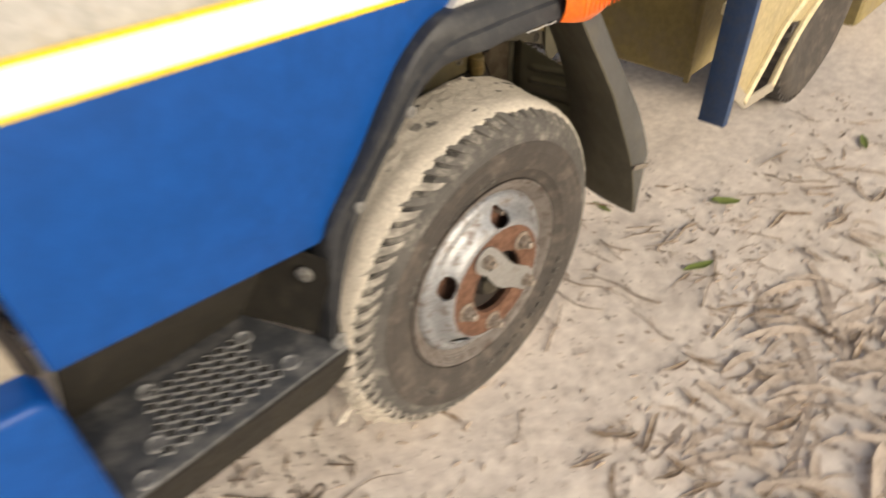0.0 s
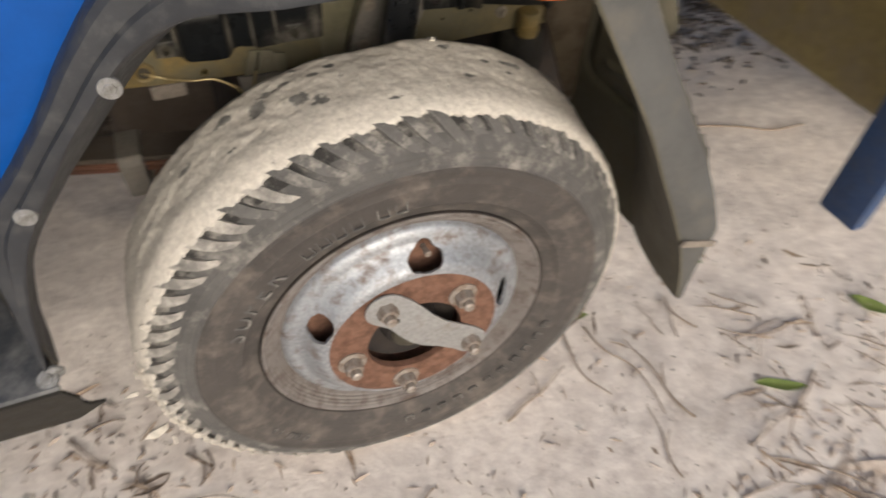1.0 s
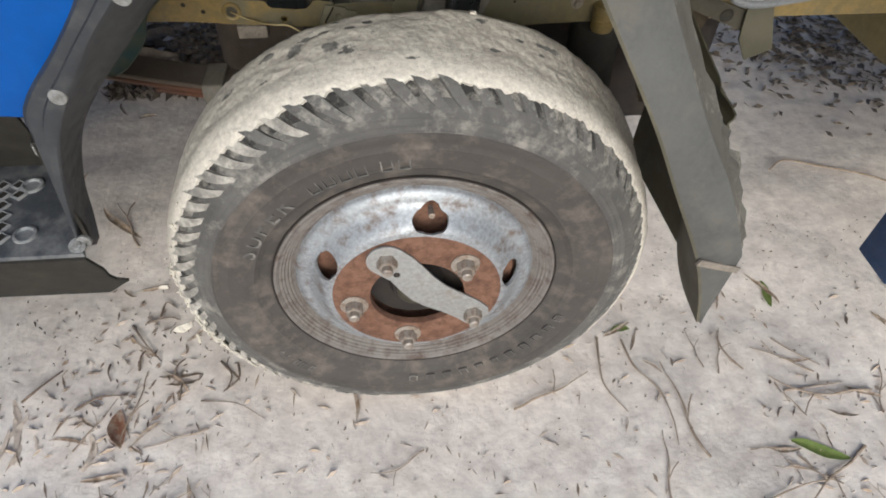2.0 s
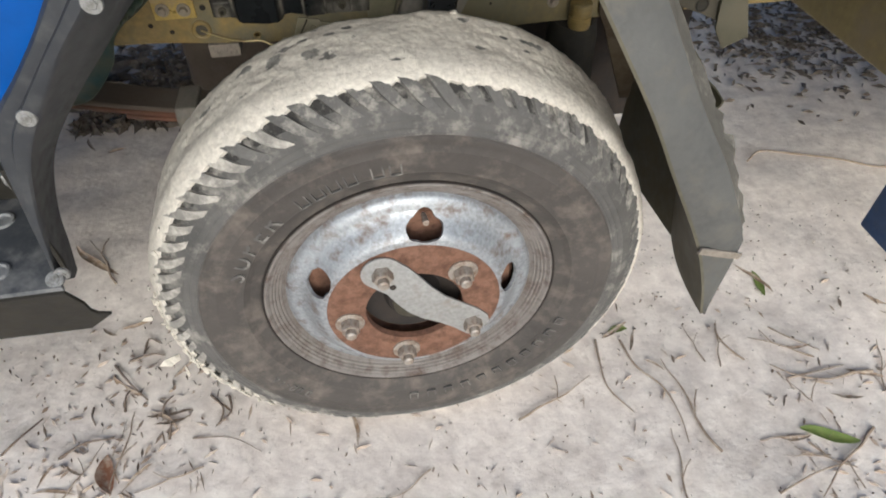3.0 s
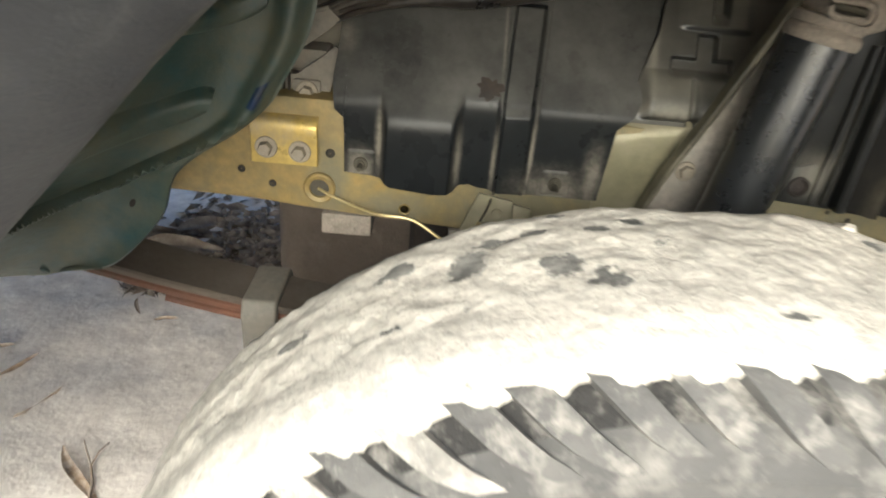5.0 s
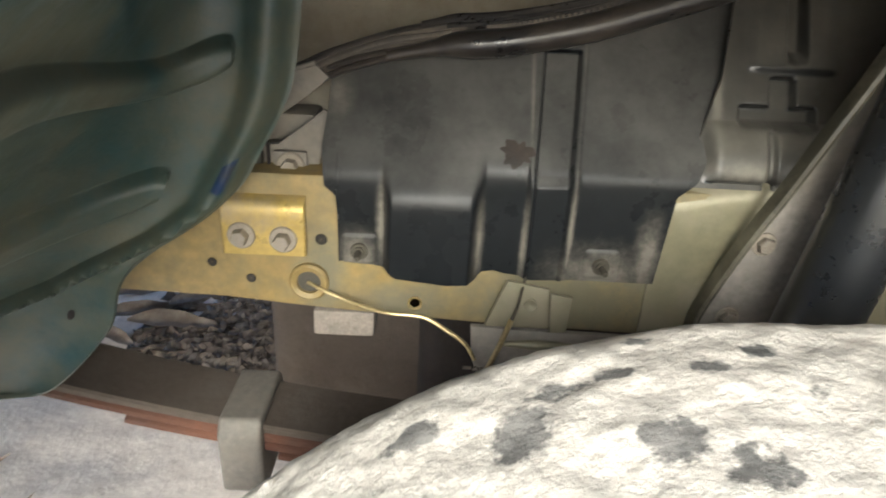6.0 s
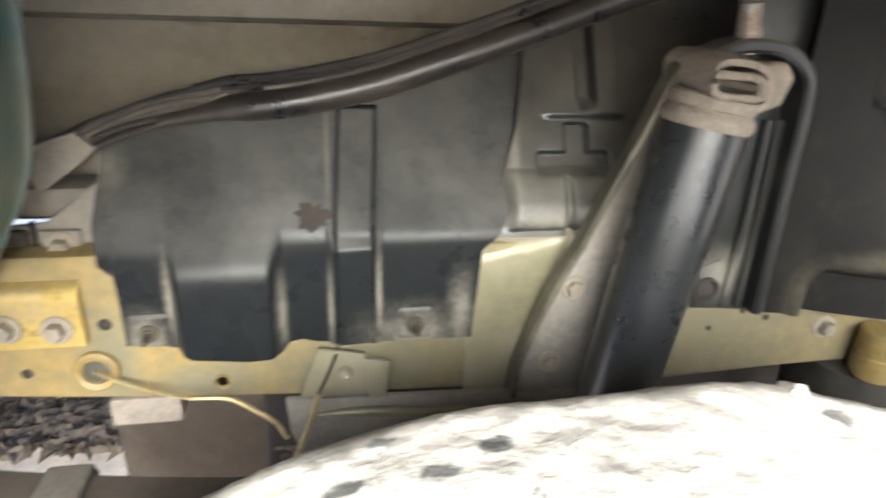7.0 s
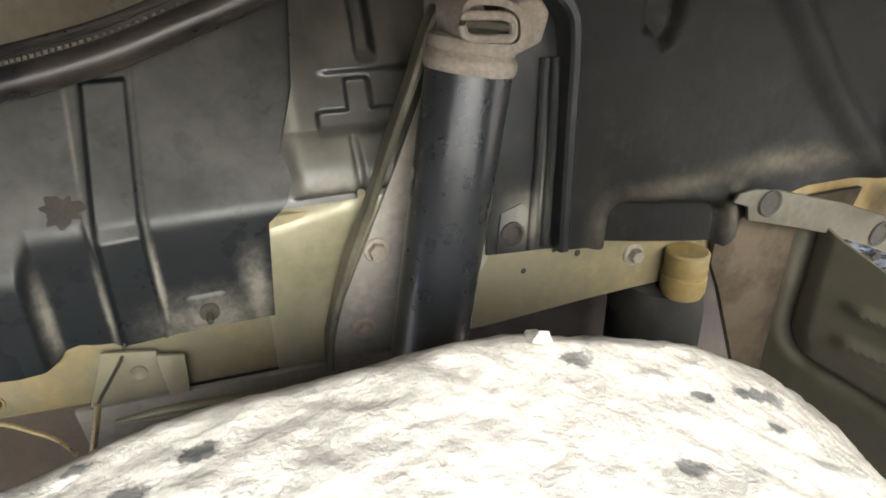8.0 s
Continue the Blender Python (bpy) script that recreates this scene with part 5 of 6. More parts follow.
def make_shock():
    top, low = Vector((0.1645, 0.36, 0.856)), Vector((0.1165, 0.36, 0.56))
    shock = part("shock_absorber", tube([low, low.lerp(top, 0.5), top], 0.0272, 48), M_SHOCK, truck, "black shock absorber tube with dusty top")
    d = (top - low).normalized()
    part("dust_ring", tube([top - d * 0.003, top - d * 0.001, top + d * 0.002, top + d * 0.005, top + d * 0.0065, top + d * 0.009], [0.0276, 0.0288, 0.0292, 0.0288, 0.0276, 0.026], 32), M_DUSTY, shock, "tan dust ring")
    part("collar", tube([top + d * 0.008, top + d * 0.0095, top + d * 0.013, top + d * 0.016, top + d * 0.0175], [0.0258, 0.0272, 0.0276, 0.027, 0.0245], 32), M_DUSTY, shock, "dusty collar under the bushing")

    # bushing eye: a lying sleeve open to the front, flattened by caked dust
    def eye(u, v):
        a = 2 * math.pi * u
        rx, rz = 0.0235 - 0.003 * v ** 3, 0.0175 - 0.003 * v ** 3
        return (0.1705 + rx * math.copysign(abs(math.cos(a)) ** 0.75, math.cos(a)) + 0.0012 * noise.noise((8 * u, 3 * v, 1)), 0.392 - 0.055 * v, 0.881 - 0.004 * math.cos(a) + rz * math.copysign(abs(math.sin(a)) ** 0.75, math.sin(a)))

    part("top_eye", sheet(eye, 40, 10, 0.004), M_DUSTY, shock, "dust-caked upper bushing")
    ring = [(0.1655 + 0.0158 * math.copysign(abs(math.cos(t)) ** 0.45, math.cos(t)), 0.335, 0.8805 + 0.0062 * math.copysign(abs(math.sin(t)) ** 0.45, math.sin(t)) - 0.13 * 0.0158 * math.cos(t)) for t in [2 * math.pi * k / 32 for k in range(33)]]
    part("bush_rim", tube(ring, 0.0026, 8, caps=False), M_DUSTY, shock, "raised rim of the bushing socket")
    # dark plate stands for the shade inside the socket
    part("bush_socket", slab([(0.1505, 0.8765), (0.1805, 0.8725), (0.1805, 0.884), (0.1505, 0.888)], 1, 0.339, 0.343, 0.001), M_SHADE, shock, "dark socket of the bushing")
    part("bush_pin", tube([(0.1515, 0.337, 0.8835), (0.1795, 0.337, 0.8795)], 0.0024, 8), M_LEVER, shock, "rubber edge in the socket")
    part("bush_cheek", slab([(0.181, 0.858), (0.207, 0.868), (0.212, 0.885), (0.205, 0.894), (0.182, 0.893)], 1, 0.347, 0.36, 0.004, 3), M_DUSTY, shock, "dust-caked cheek of the bushing")
    part("top_nut", tube([(0.199, 0.382, 0.896), (0.198, 0.382, 0.906), (0.196, 0.382, 0.916), (0.195, 0.382, 0.926)], [0.0085, 0.0082, 0.0072, 0.0068], 8), M_NUT, shock, "pale dusty nut above the bushing")
    # bracket: hoop with raised lip, flat plate behind
    def lipped(points, across_w):
        b = bmesh.new()
        rows = []
        for i, p in enumerate(points):
            t = (points[min(i + 1, len(points) - 1)] - points[max(i - 1, 0)]).normalized()
            s = t.cross(Vector((0, 1, 0))).normalized()
            w = across_w(i / (len(points) - 1)) / 2
            p = p + (w - 0.003) * s
            rows.append([b.verts.new(p + 0.003 * k * s + Vector((0, y, 0))) for k, y in ((-1.0, 0.009), (-1.0, -0.002), (-0.7, -0.004), (0.0, -0.0045), (0.7, -0.003), (1.0, 0.0), (1.0, 0.009))])
        for r, q in zip(rows, rows[1:]):
            for k in range(len(r) - 1):
                b.faces.new((r[k], r[k + 1], q[k + 1], q[k]))
            b.faces.new((r[-1], r[0], q[0], q[-1]))
        b.faces.new(rows[0][::-1])
        b.faces.new(rows[-1])
        return fresh(b)

    hoop = bend([(0.0665, 0.398, 0.632), (0.0675, 0.398, 0.648), (0.0715, 0.398, 0.667), (0.0872, 0.39, 0.7187), (0.1078, 0.385, 0.7665), (0.1234, 0.38, 0.8073), (0.1378, 0.377, 0.843), (0.1504, 0.374, 0.8774), (0.1618, 0.374, 0.8917), (0.19, 0.382, 0.901), (0.222, 0.384, 0.8985), (0.244, 0.388, 0.884), (0.252, 0.392, 0.86), (0.255, 0.396, 0.80), (0.2575, 0.398, 0.70)], 6)
    brk = part("shock_bracket", lipped(hoop[:46], lambda t: 0.008 + 0.009 * step_up(t, 0.15, 0.75)), M_HOOP, truck, "dusty olive-black lipped shock absorber bracket")
    part("bracket_lip", strip_bar(hoop[45:], 0.009, 0.026), M_INNER, brk, "black rear lip of the bracket")
    part("bracket_web", slab([(0.196, 0.7015), (0.256, 0.697), (0.268, 0.86), (0.275, 0.935), (0.20, 0.935)], 1, 0.4005, 0.4035, 0.001), M_INNER, brk, "dusty black web behind the shock absorber")
    part("bracket_plate", slab([(0.069, 0.60), (0.15, 0.60), (0.2, 0.70), (0.235, 0.72), (0.24, 0.86), (0.22, 0.895), (0.175, 0.89), (0.135, 0.80), (0.084, 0.69), (0.07, 0.655)], 1, 0.4045, 0.4075, 0.0008), M_PLATE, brk, "dusty grey bracket plate")
    me = bolt_mesh("bracket_bolt", M_BOLT, head=0.0068, height=0.007, washer=0.0096)
    for x, z in ((0.109, 0.7215), (0.0955, 0.6575)):
        again("bracket_bolt", me, brk, Matrix.Translation((x, 0.4045, z)) @ Matrix.Rotation(2 * x, 4, "Y"))
    for x0, x2 in ((0.2335, 0.238), (0.246, 0.2465)):
        part("bracket_rib", strip_bar([(x0, 0.399, 0.702), ((x0 + x2) / 2 + 0.001, 0.398, 0.78), (x2, 0.3985, 0.85)], 0.0065, 0.007), M_INNER, brk, "pressed rib")
    part("liner_clip", lathe([(0.010, 0.0), (0.010, -0.004), (0.0078, -0.005), (0.006, -0.002), (0.0005, -0.002)], (0.2165, 0.718), 20), M_DARK, brk, "dark clip hole").matrix_basis = Matrix.Translation((0, 0.4005, 0))
    part("clip_pad", slab([(0.2035, 0.702), (0.2305, 0.7005), (0.231, 0.735), (0.224, 0.742), (0.207, 0.736)], 1, 0.3988, 0.4005, 0.0006), M_INNER, brk, "dusty pad round the clip")
    # leaf spring
    spring = new("leaf_spring")
    spring.parent = truck
    tagged(spring, label="rusty brown leaf spring with a strap")
    starts = (-0.66, -0.58, -0.40, -0.27)
    for k, x0 in enumerate(starts):
        pts = [(x0 + (0.4 - x0) * i / 30, 0.44, 0.497 + (0.262 if x0 + (0.4 - x0) * i / 30 < 0.04 else 0.07) * (x0 + (0.4 - x0) * i / 30 - 0.04) ** 2 - 0.0095 * k) for i in range(31)]
        part("leaf", strip_bar(pts, 0.0088, 0.068, (0, 1, 0)), M_SPRING if k else M_SPRING_TOP, spring)
    x, z = -0.3, 0.497 + 0.262 * 0.34 ** 2
    strap = slab([(0.398, z - 0.065), (0.402, z - 0.07), (0.48, z - 0.07), (0.484, z - 0.065), (0.486, z - 0.004), (0.478, z + 0.0095), (0.404, z + 0.0095), (0.396, z - 0.004)], 0, x - 0.019, x + 0.019, 0.004, 3)
    part("spring_clip", strap, M_PLATE, spring, "dusty grey clip strap")
    part("axle", tube([(CX, 0.2, CZ), (CX, 0.3, CZ + 0.02), (CX, 0.36, CZ + 0.05), (CX, 1.3, CZ + 0.05), (CX, 1.46, CZ)], 0.04, 16), M_DARK, truck, "dark front axle beam")
    part("engine_sump", box((-0.362, 0.72, 0.2), (0.3, 1.1, 0.8), 0.05, segments=4), M_SPRING_TOP, truck, "brown grimy engine sump")
    # added block: keeps bright ground from showing behind the axle
    part("gearbox", box((-0.15, 0.56, 0.3), (0.72, 1.05, 0.8), 0.05, segments=4), M_DARK, truck, "added dark block that closes the view behind the axle")


make_shock()


def make_liners():
    # front liner: from the trim in to its own curled edge, ribs across
    outer = bend([(-0.368, 0.036, 0.695), (-0.357, 0.036, 0.716), (-0.343, 0.036, 0.736), (-0.327, 0.036, 0.76), (-0.309, 0.036, 0.782), (-0.256, 0.036, 0.84), (-0.19, 0.036, 0.908), (-0.12, 0.036, 0.955), (-0.05, 0.036, 0.985)], 8)
    inner = bend([(-0.455, 0.347, 0.594), (-0.416, 0.35, 0.602), (-0.366, 0.35, 0.655), (-0.348, 0.35, 0.698), (-0.299, 0.35, 0.742), (-0.274, 0.35, 0.782), (-0.252, 0.35, 0.826), (-0.243, 0.35, 0.885), (-0.238, 0.35, 0.96)], 8)
    n = len(outer) - 1

    def f(u, v, proud=0.0):
        i = u * (n - 8)
        k = min(n - 1, int(i))
        p = outer[k].lerp(outer[k + 1], i - k)
        q = inner[k].lerp(inner[k + 1], i - k) + step_up(u, 0.42, 0.66) * Vector((0.018, 0.014, 0.0))
        c1, c2, w = p + Vector((-0.13, 0.2, -0.02)), q + Vector((-0.15, 0.03, -0.045)), 1 - v
        c = w ** 3 * p + 3 * w * w * v * c1 + 3 * w * v * v * c2 + v ** 3 * q
        e = proud
        for mid, slope, half, far in ((0.695, 0.3, 0.042, 0.82), (0.928, 0.24, 0.024, 0.875)):
            d = (u - mid - slope * (v - 0.83)) / half
            tip = math.sqrt(max(0.0, 1 - (max(0.0, v - far + 0.06) / 0.07) ** 2))
            e += 0.012 * (1 - step_up(abs(d), 0.5 * tip, 0.5 * tip + 0.7)) * step_up(v, 0.1, 0.2) * step_up(tip, 0.0, 0.4)
        crest = line_at([(0.3, 0.45), (0.38, 0.7), (0.45, 0.86), (0.55, 0.93), (0.62, 0.945), (1.0, 0.945)], u)
        e += 0.009 * math.exp(-((v - crest) / 0.022) ** 2) - 0.012 * step_up(v, 0.955, 1.0) * step_up(u, 0.36, 0.6)
        out = (w * Vector((0.9, 0, -0.3)) + v * v * Vector((0.15, -1.0, -0.15))).normalized()
        return c + e * out

    liner = part("front_liner", sheet(lambda u, v: f(u * 8 / 7, v), 300, 130, 0.003), M_GREEN, truck, "dark green pressed inner wing with ribs", sharp_angle=60)

    def smear(u, v):
        a, d = 2 * math.pi * u, v * (1 + 0.35 * noise.noise((math.cos(2 * math.pi * u) * 1.5, math.sin(2 * math.pi * u) * 1.5, 3.0)))
        return f(0.70 + 0.045 * d * math.cos(a), 0.955 + 0.024 * d * math.sin(a), 0.0044)

    part("paint_mark", sheet(smear, 28, 6), M_BLUE_MARK, liner, "smear of blue paint")
    # dark patch stands for the shaded hole; the liner is not cut
    part("drain_hole", sheet(lambda u, v: f(0.355 + 0.014 * v * math.cos(6.2832 * u), 0.915 + 0.008 * v * math.sin(6.2832 * u), 0.0044), 18, 3), M_DARK, liner, "small dark drain hole")
    # rear liner: big black panel with a cut-out, curling towards the rear
    def g(u, v):
        x = 0.255 + 0.375 * u
        low = line_at([(0.25, 0.702), (0.293, 0.698), (0.421, 0.676), (0.435, 0.70), (0.5, 0.722), (0.63, 0.735)], x)
        z = low + (0.985 - low) * v
        y = 0.392 - 0.30 * max(0.0, x - 0.47) ** 1.35 - 0.04 * step_up(x, 0.5, 0.62) * v + 0.004 * ripple(x, 0.1, z, 9)
        y -= 0.004 * (1 - step_up(z, 0.75, 0.8))
        # pocket with rounded upper corners
        top = 0.7385 - 0.16 * (x - 0.305)
        dx, dz = abs(x - 0.356) - 0.064 + 0.018, z - top + 0.018
        rim = math.hypot(max(dx, 0.0), max(dz, 0.0)) + min(max(dx, dz), 0.0) - 0.018
        y += 0.0125 * (1 - step_up(rim, -0.005, 0.001)) - 0.005 * math.exp(-((rim - 0.005) / 0.005) ** 2)
        slot = plateau(x, 0.314, 0.347, 0.004) * step_up(z, 0.846 + 0.012 * (1 - plateau(x, 0.326, 0.342, 0.006)), 0.855 + 0.012 * (1 - plateau(x, 0.326, 0.342, 0.006)))
        y += 0.014 * slot
        ridge = 0.445 + 0.125 * (0.879 - z) / 0.152
        y -= 0.012 * math.exp(-((x - ridge) / 0.014) ** 2)
        return (x, y, z)

    part("rear_liner", sheet(g, 140, 110, 0.003), M_LINER, truck, "dusty black inner wing liner with a pressed pocket", sharp_angle=60)
    stop = lathe([(0.0005, -0.01), (0.0175, -0.0085), (0.0198, -0.003), (0.0198, 0.012), (0.0182, 0.0135), (0.019, 0.0155), (0.019, 0.034), (0.017, 0.0355), (0.0005, 0.0355)], (0, 0), 32)
    ob = part("bump_stop", stop, M_RAIL, truck, "ochre rubber bump stop under the rail")
    ob.matrix_basis = Matrix.Translation((0.388, 0.392, 0.639)) @ Matrix.Rotation(radians(90), 4, "X")
    lever = slab([(0.407, 0.724), (0.412, 0.7315), (0.43, 0.733), (0.458, 0.7275), (0.54, 0.703), (0.66, 0.658), (0.66, 0.62), (0.6, 0.6455), (0.53, 0.674), (0.481, 0.6895), (0.455, 0.697), (0.427, 0.705), (0.4235, 0.718)], 1, 0.370, 0.374, 0.0015)
    ob = part("lever_arm", lever, M_LEVER, truck, "dusty tan flat lever with holes")
    # dark cups stand for the shaded holes; the lever is not pierced
    for x, z in ((0.4465, 0.7185), (0.5965, 0.6625)):
        part("lever_hole", lathe([(0.0125, -0.0012), (0.0115, -0.002), (0.0098, -0.001), (0.0092, 0.0), (0.0005, 0.0005)], (x, z), 20), M_SHADE, ob).matrix_basis = Matrix.Translation((0, 0.3695, 0))
    part("rear_gusset", slab([(0.425, 0.70), (0.6, 0.70), (0.57, 0.6), (0.53, 0.47), (0.5, 0.47), (0.44, 0.62), (0.425, 0.65)], 1, 0.4, 0.406, 0.001), M_GUSSET, truck, "brown rusty gusset plate behind the bump stop")
    part("spring_pillar", tube([(0.395, 0.43, 0.46), (0.392, 0.43, 0.6), (0.39, 0.425, 0.635)], [0.05, 0.046, 0.04], 20), M_SHADE, truck, "dark pillar below the bump stop")
    # white bottle with a grey hose behind the flap
    part("washer_bottle", tube(bend([(0.575, 0.30, 0.722), (0.577, 0.30, 0.745), (0.582, 0.3, 0.775), (0.59, 0.3, 0.83), (0.6, 0.3, 0.9)], 5), [0.024] * 3 + [0.0265, 0.0255, 0.0265, 0.0255] + [0.027] * 14, 20), M_BOTTLE, truck, "white plastic bottle with ribs")
    part("hose", tube(bend([(0.53, 0.27, 0.765), (0.535, 0.262, 0.745), (0.57, 0.26, 0.737), (0.63, 0.27, 0.738), (0.68, 0.28, 0.742), (0.70, 0.29, 0.76)], 6), 0.0062, 10), M_HOSE, truck, "thin grey hose")
    part("rubber_tongue", slab([(0.62, 0.72), (0.66, 0.71), (0.70, 0.60), (0.655, 0.58), (0.63, 0.62)], 1, 0.36, 0.366, 0.002), M_SPLASH, truck, "dusty hanging rubber tongue")


make_liners()


# ---- behind the cab: stake, tank, rear guard and wheel; plain bodies above ----
def make_rear():
    part("stake", box((0.622, -0.155, 0.572), (0.646, -0.092, 1.3), 0.004), M_BLUE_WORN, truck, "worn dark blue steel stake")
    tank = part("fuel_tank", box((1.21, 0.2, 0.37), (1.9, 0.95, 0.72), 0.02, segments=3), M_TANK, truck, "dull olive yellow box tank")
    frame_bits = box((1.2, 0.192, 0.365), (1.216, 0.21, 0.705), 0.003)
    join(frame_bits, fresh(box((1.2, 0.192, 0.69), (1.9, 0.21, 0.706), 0.003)))
    part("tank_edge", fresh(frame_bits), M_TANK, tank)
    guard = [(0.84, 0.80), (1.97, 0.70), (1.97, 0.66), (1.84, 0.635), (1.7, 0.60), (1.6, 0.555), (1.52, 0.525), (1.44, 0.545), (1.37, 0.55), (1.25, 0.46), (1.17, 0.385), (1.05, 0.44), (0.95, 0.65)]
    g = part("rear_guard", slab(guard, 1, 0.0, 0.006, 0.002), M_GUARD, truck, "cream rear mudguard, plate darkened for shade, with paler rims")
    part("guard_rim", strip_bar(bend([(1.975, -0.004, 0.665), (1.7, -0.004, 0.602), (1.55, -0.004, 0.527), (1.46, -0.004, 0.442), (1.40, -0.004, 0.348)], 6), 0.03, 0.02), M_CREAM, g, "pale rolled outer rim")
    part("guard_rim", strip_bar(bend([(1.47, -0.006, 0.615), (1.345, -0.006, 0.56), (1.25, -0.006, 0.46), (1.17, -0.006, 0.375)], 6), 0.024, 0.02), M_CREAM, g, "pale rolled inner rim")
    part("guard_rail", box((0.84, -0.014, 0.735), (1.985, 0.0, 0.765), 0.005), M_CREAM, g)
    part("guard_lug", box((0.865, -0.03, 0.74), (0.885, 0.0, 0.83), 0.004), M_CREAM, g)
    part("guard_foot", strip_bar([(1.0, -0.004, 0.5), (1.2, -0.006, 0.36), (1.42, -0.006, 0.34)], 0.04, 0.008), M_SILL, g, "pinkish dusty foot of the guard")
    RX, RZ = 2.12, 0.35
    prof = [(0.0005, 0.13), (0.1, 0.125), (0.2, 0.1), (0.25, 0.078), (0.29, 0.072), (0.32, 0.08), (0.338, 0.098), (0.347, 0.12), (0.349, 0.2), (0.335, 0.25), (0.28, 0.27), (0.2, 0.25)]
    rear = part("rear_wheel", lathe(prof, (RX, RZ), 90), M_RUBBER, truck, "dusty dark rear tyre")
    block = mesh_of(box((-0.013, 0.09, 0.334), (0.013, 0.17, 0.355), 0.002), "tread_block", M_RUBBER)
    for k in range(44):
        again("tread_block", block, rear, Matrix.Translation((RX, 0, RZ)) @ Matrix.Rotation(2 * math.pi * k / 44, 4, "Y"))
    part("side_box", box((2.78, 0.1, 0.1), (3.5, 0.5, 0.98), 0.03, segments=3), M_TANK, truck, "olive box behind the rear wheel")
    # plain unseen bodies added to shade the place from above and all round
    part("cab_body", box((-1.5, 0.03, 1.2), (0.55, 1.75, 2.15), 0.05), M_GREY, truck, "grey cab body above")
    part("cab_floor", box((-1.5, 0.5, 0.9), (0.55, 1.68, 1.2), 0.02), M_FLOORPAN, truck, "dark cab floor")
    # far panel, bumper and tyre are added to darken the ground between them
    part("far_side_panel", box((-1.5, 1.74, 0.36), (-0.36, 1.79, 1.25), 0.02), M_BLUE, truck, "unseen blue far side panel, added to block light")
    part("front_bumper", box((-1.56, 0.2, 0.27), (-1.44, 1.79, 0.83), 0.03), M_BLUE, truck, "unseen blue front bumper, added to block light")
    part("far_wheel", lathe([(0.0005, 1.60), (0.2, 1.60), (0.25, 1.66), (0.33, 1.66), (0.38, 1.6), (0.385, 1.5), (0.36, 1.43), (0.2, 1.42)], (CX, CZ), 64), M_RUBBER, truck, "unseen far side tyre, added to block light")
    part("load_bed", box((0.63, -0.09, 0.98), (4.2, 1.8, 1.3), 0.02), M_BLUE_WORN, truck, "blue load bed above the rear wheel")


make_rear()


# ================= litter on the ground =================
def leaf_mesh(name, length, width, curl, material, seed):
    b = bmesh.new()
    rows = []
    for i in range(11):
        t = i / 10
        w = width / 2 * math.sin(math.pi * min(0.98, t * 0.95 + 0.03)) ** 0.8 * (1 - 0.15 * t) * (1 + 0.12 * noise.noise((t * 5, seed, 0)))
        bow = 0.28 * length * curl * (t - 0.5) ** 2 + 0.05 * length * noise.noise((t * 3, seed, 4))
        sway = 0.14 * length * math.sin(2.4 * t + seed)
        row = []
        for s in (-1, -0.5, 0, 0.5, 1):
            fold = abs(s) * w * 0.55 * (0.35 + curl * 0.5) + 0.12 * w * noise.noise((t * 7, s * 2, seed))
            row.append(b.verts.new((length * (t - 0.5), sway + s * w, bow + fold + 0.0012)))
        rows.append(row)
    for p, q in zip(rows, rows[1:]):
        for k in range(4):
            b.faces.new((p[k], q[k], q[k + 1], p[k + 1]))
    bmesh.ops.recalc_face_normals(b, faces=b.faces)
    bmesh.ops.solidify(b, geom=b.faces[:], thickness=0.0006)
    me = mesh_of(fresh(b), name, material, True, 60)
    return me


def twig_mesh(name, length, radius, seed):
    rng = random.Random(seed)
    pts, x = [], -length / 2
    y = a = 0.0
    for i in range(9):
        pts.append((x, y, radius + 0.1 * length * abs(math.sin(i * 0.8 + seed)) * 0.15))
        a += rng.uniform(-0.35, 0.35)
        x += length / 8
        y += length / 8 * math.tan(a * 0.7)
    b = tube(bend(pts, 2), [radius * (1 - 0.6 * i / 16) for i in range(17)], 6)
    k = rng.randrange(3, 6)
    p = Vector(pts[k])
    join(b, fresh(tube([p, p + Vector((length * 0.12, length * 0.1 * rng.choice((-1, 1)), 0.004)), p + Vector((length * 0.2, length * 0.2 * rng.choice((-1, 1)), 0.002))], radius * 0.5, 5)))
    return mesh_of(fresh(b), name, M_TWIG)


def lay(name, me, x, y, turn, label, category, group, size=1.0, tip=0.0):
    ob = new(name, me)
    ob.matrix_basis = Matrix.Translation((x, y, ground_height(x, y) + 0.0015)) @ Matrix.Rotation(turn, 4, "Z") @ Matrix.Rotation(tip, 4, "X") @ Matrix.Scale(size, 4)
    return tagged(ob, label, category, group)


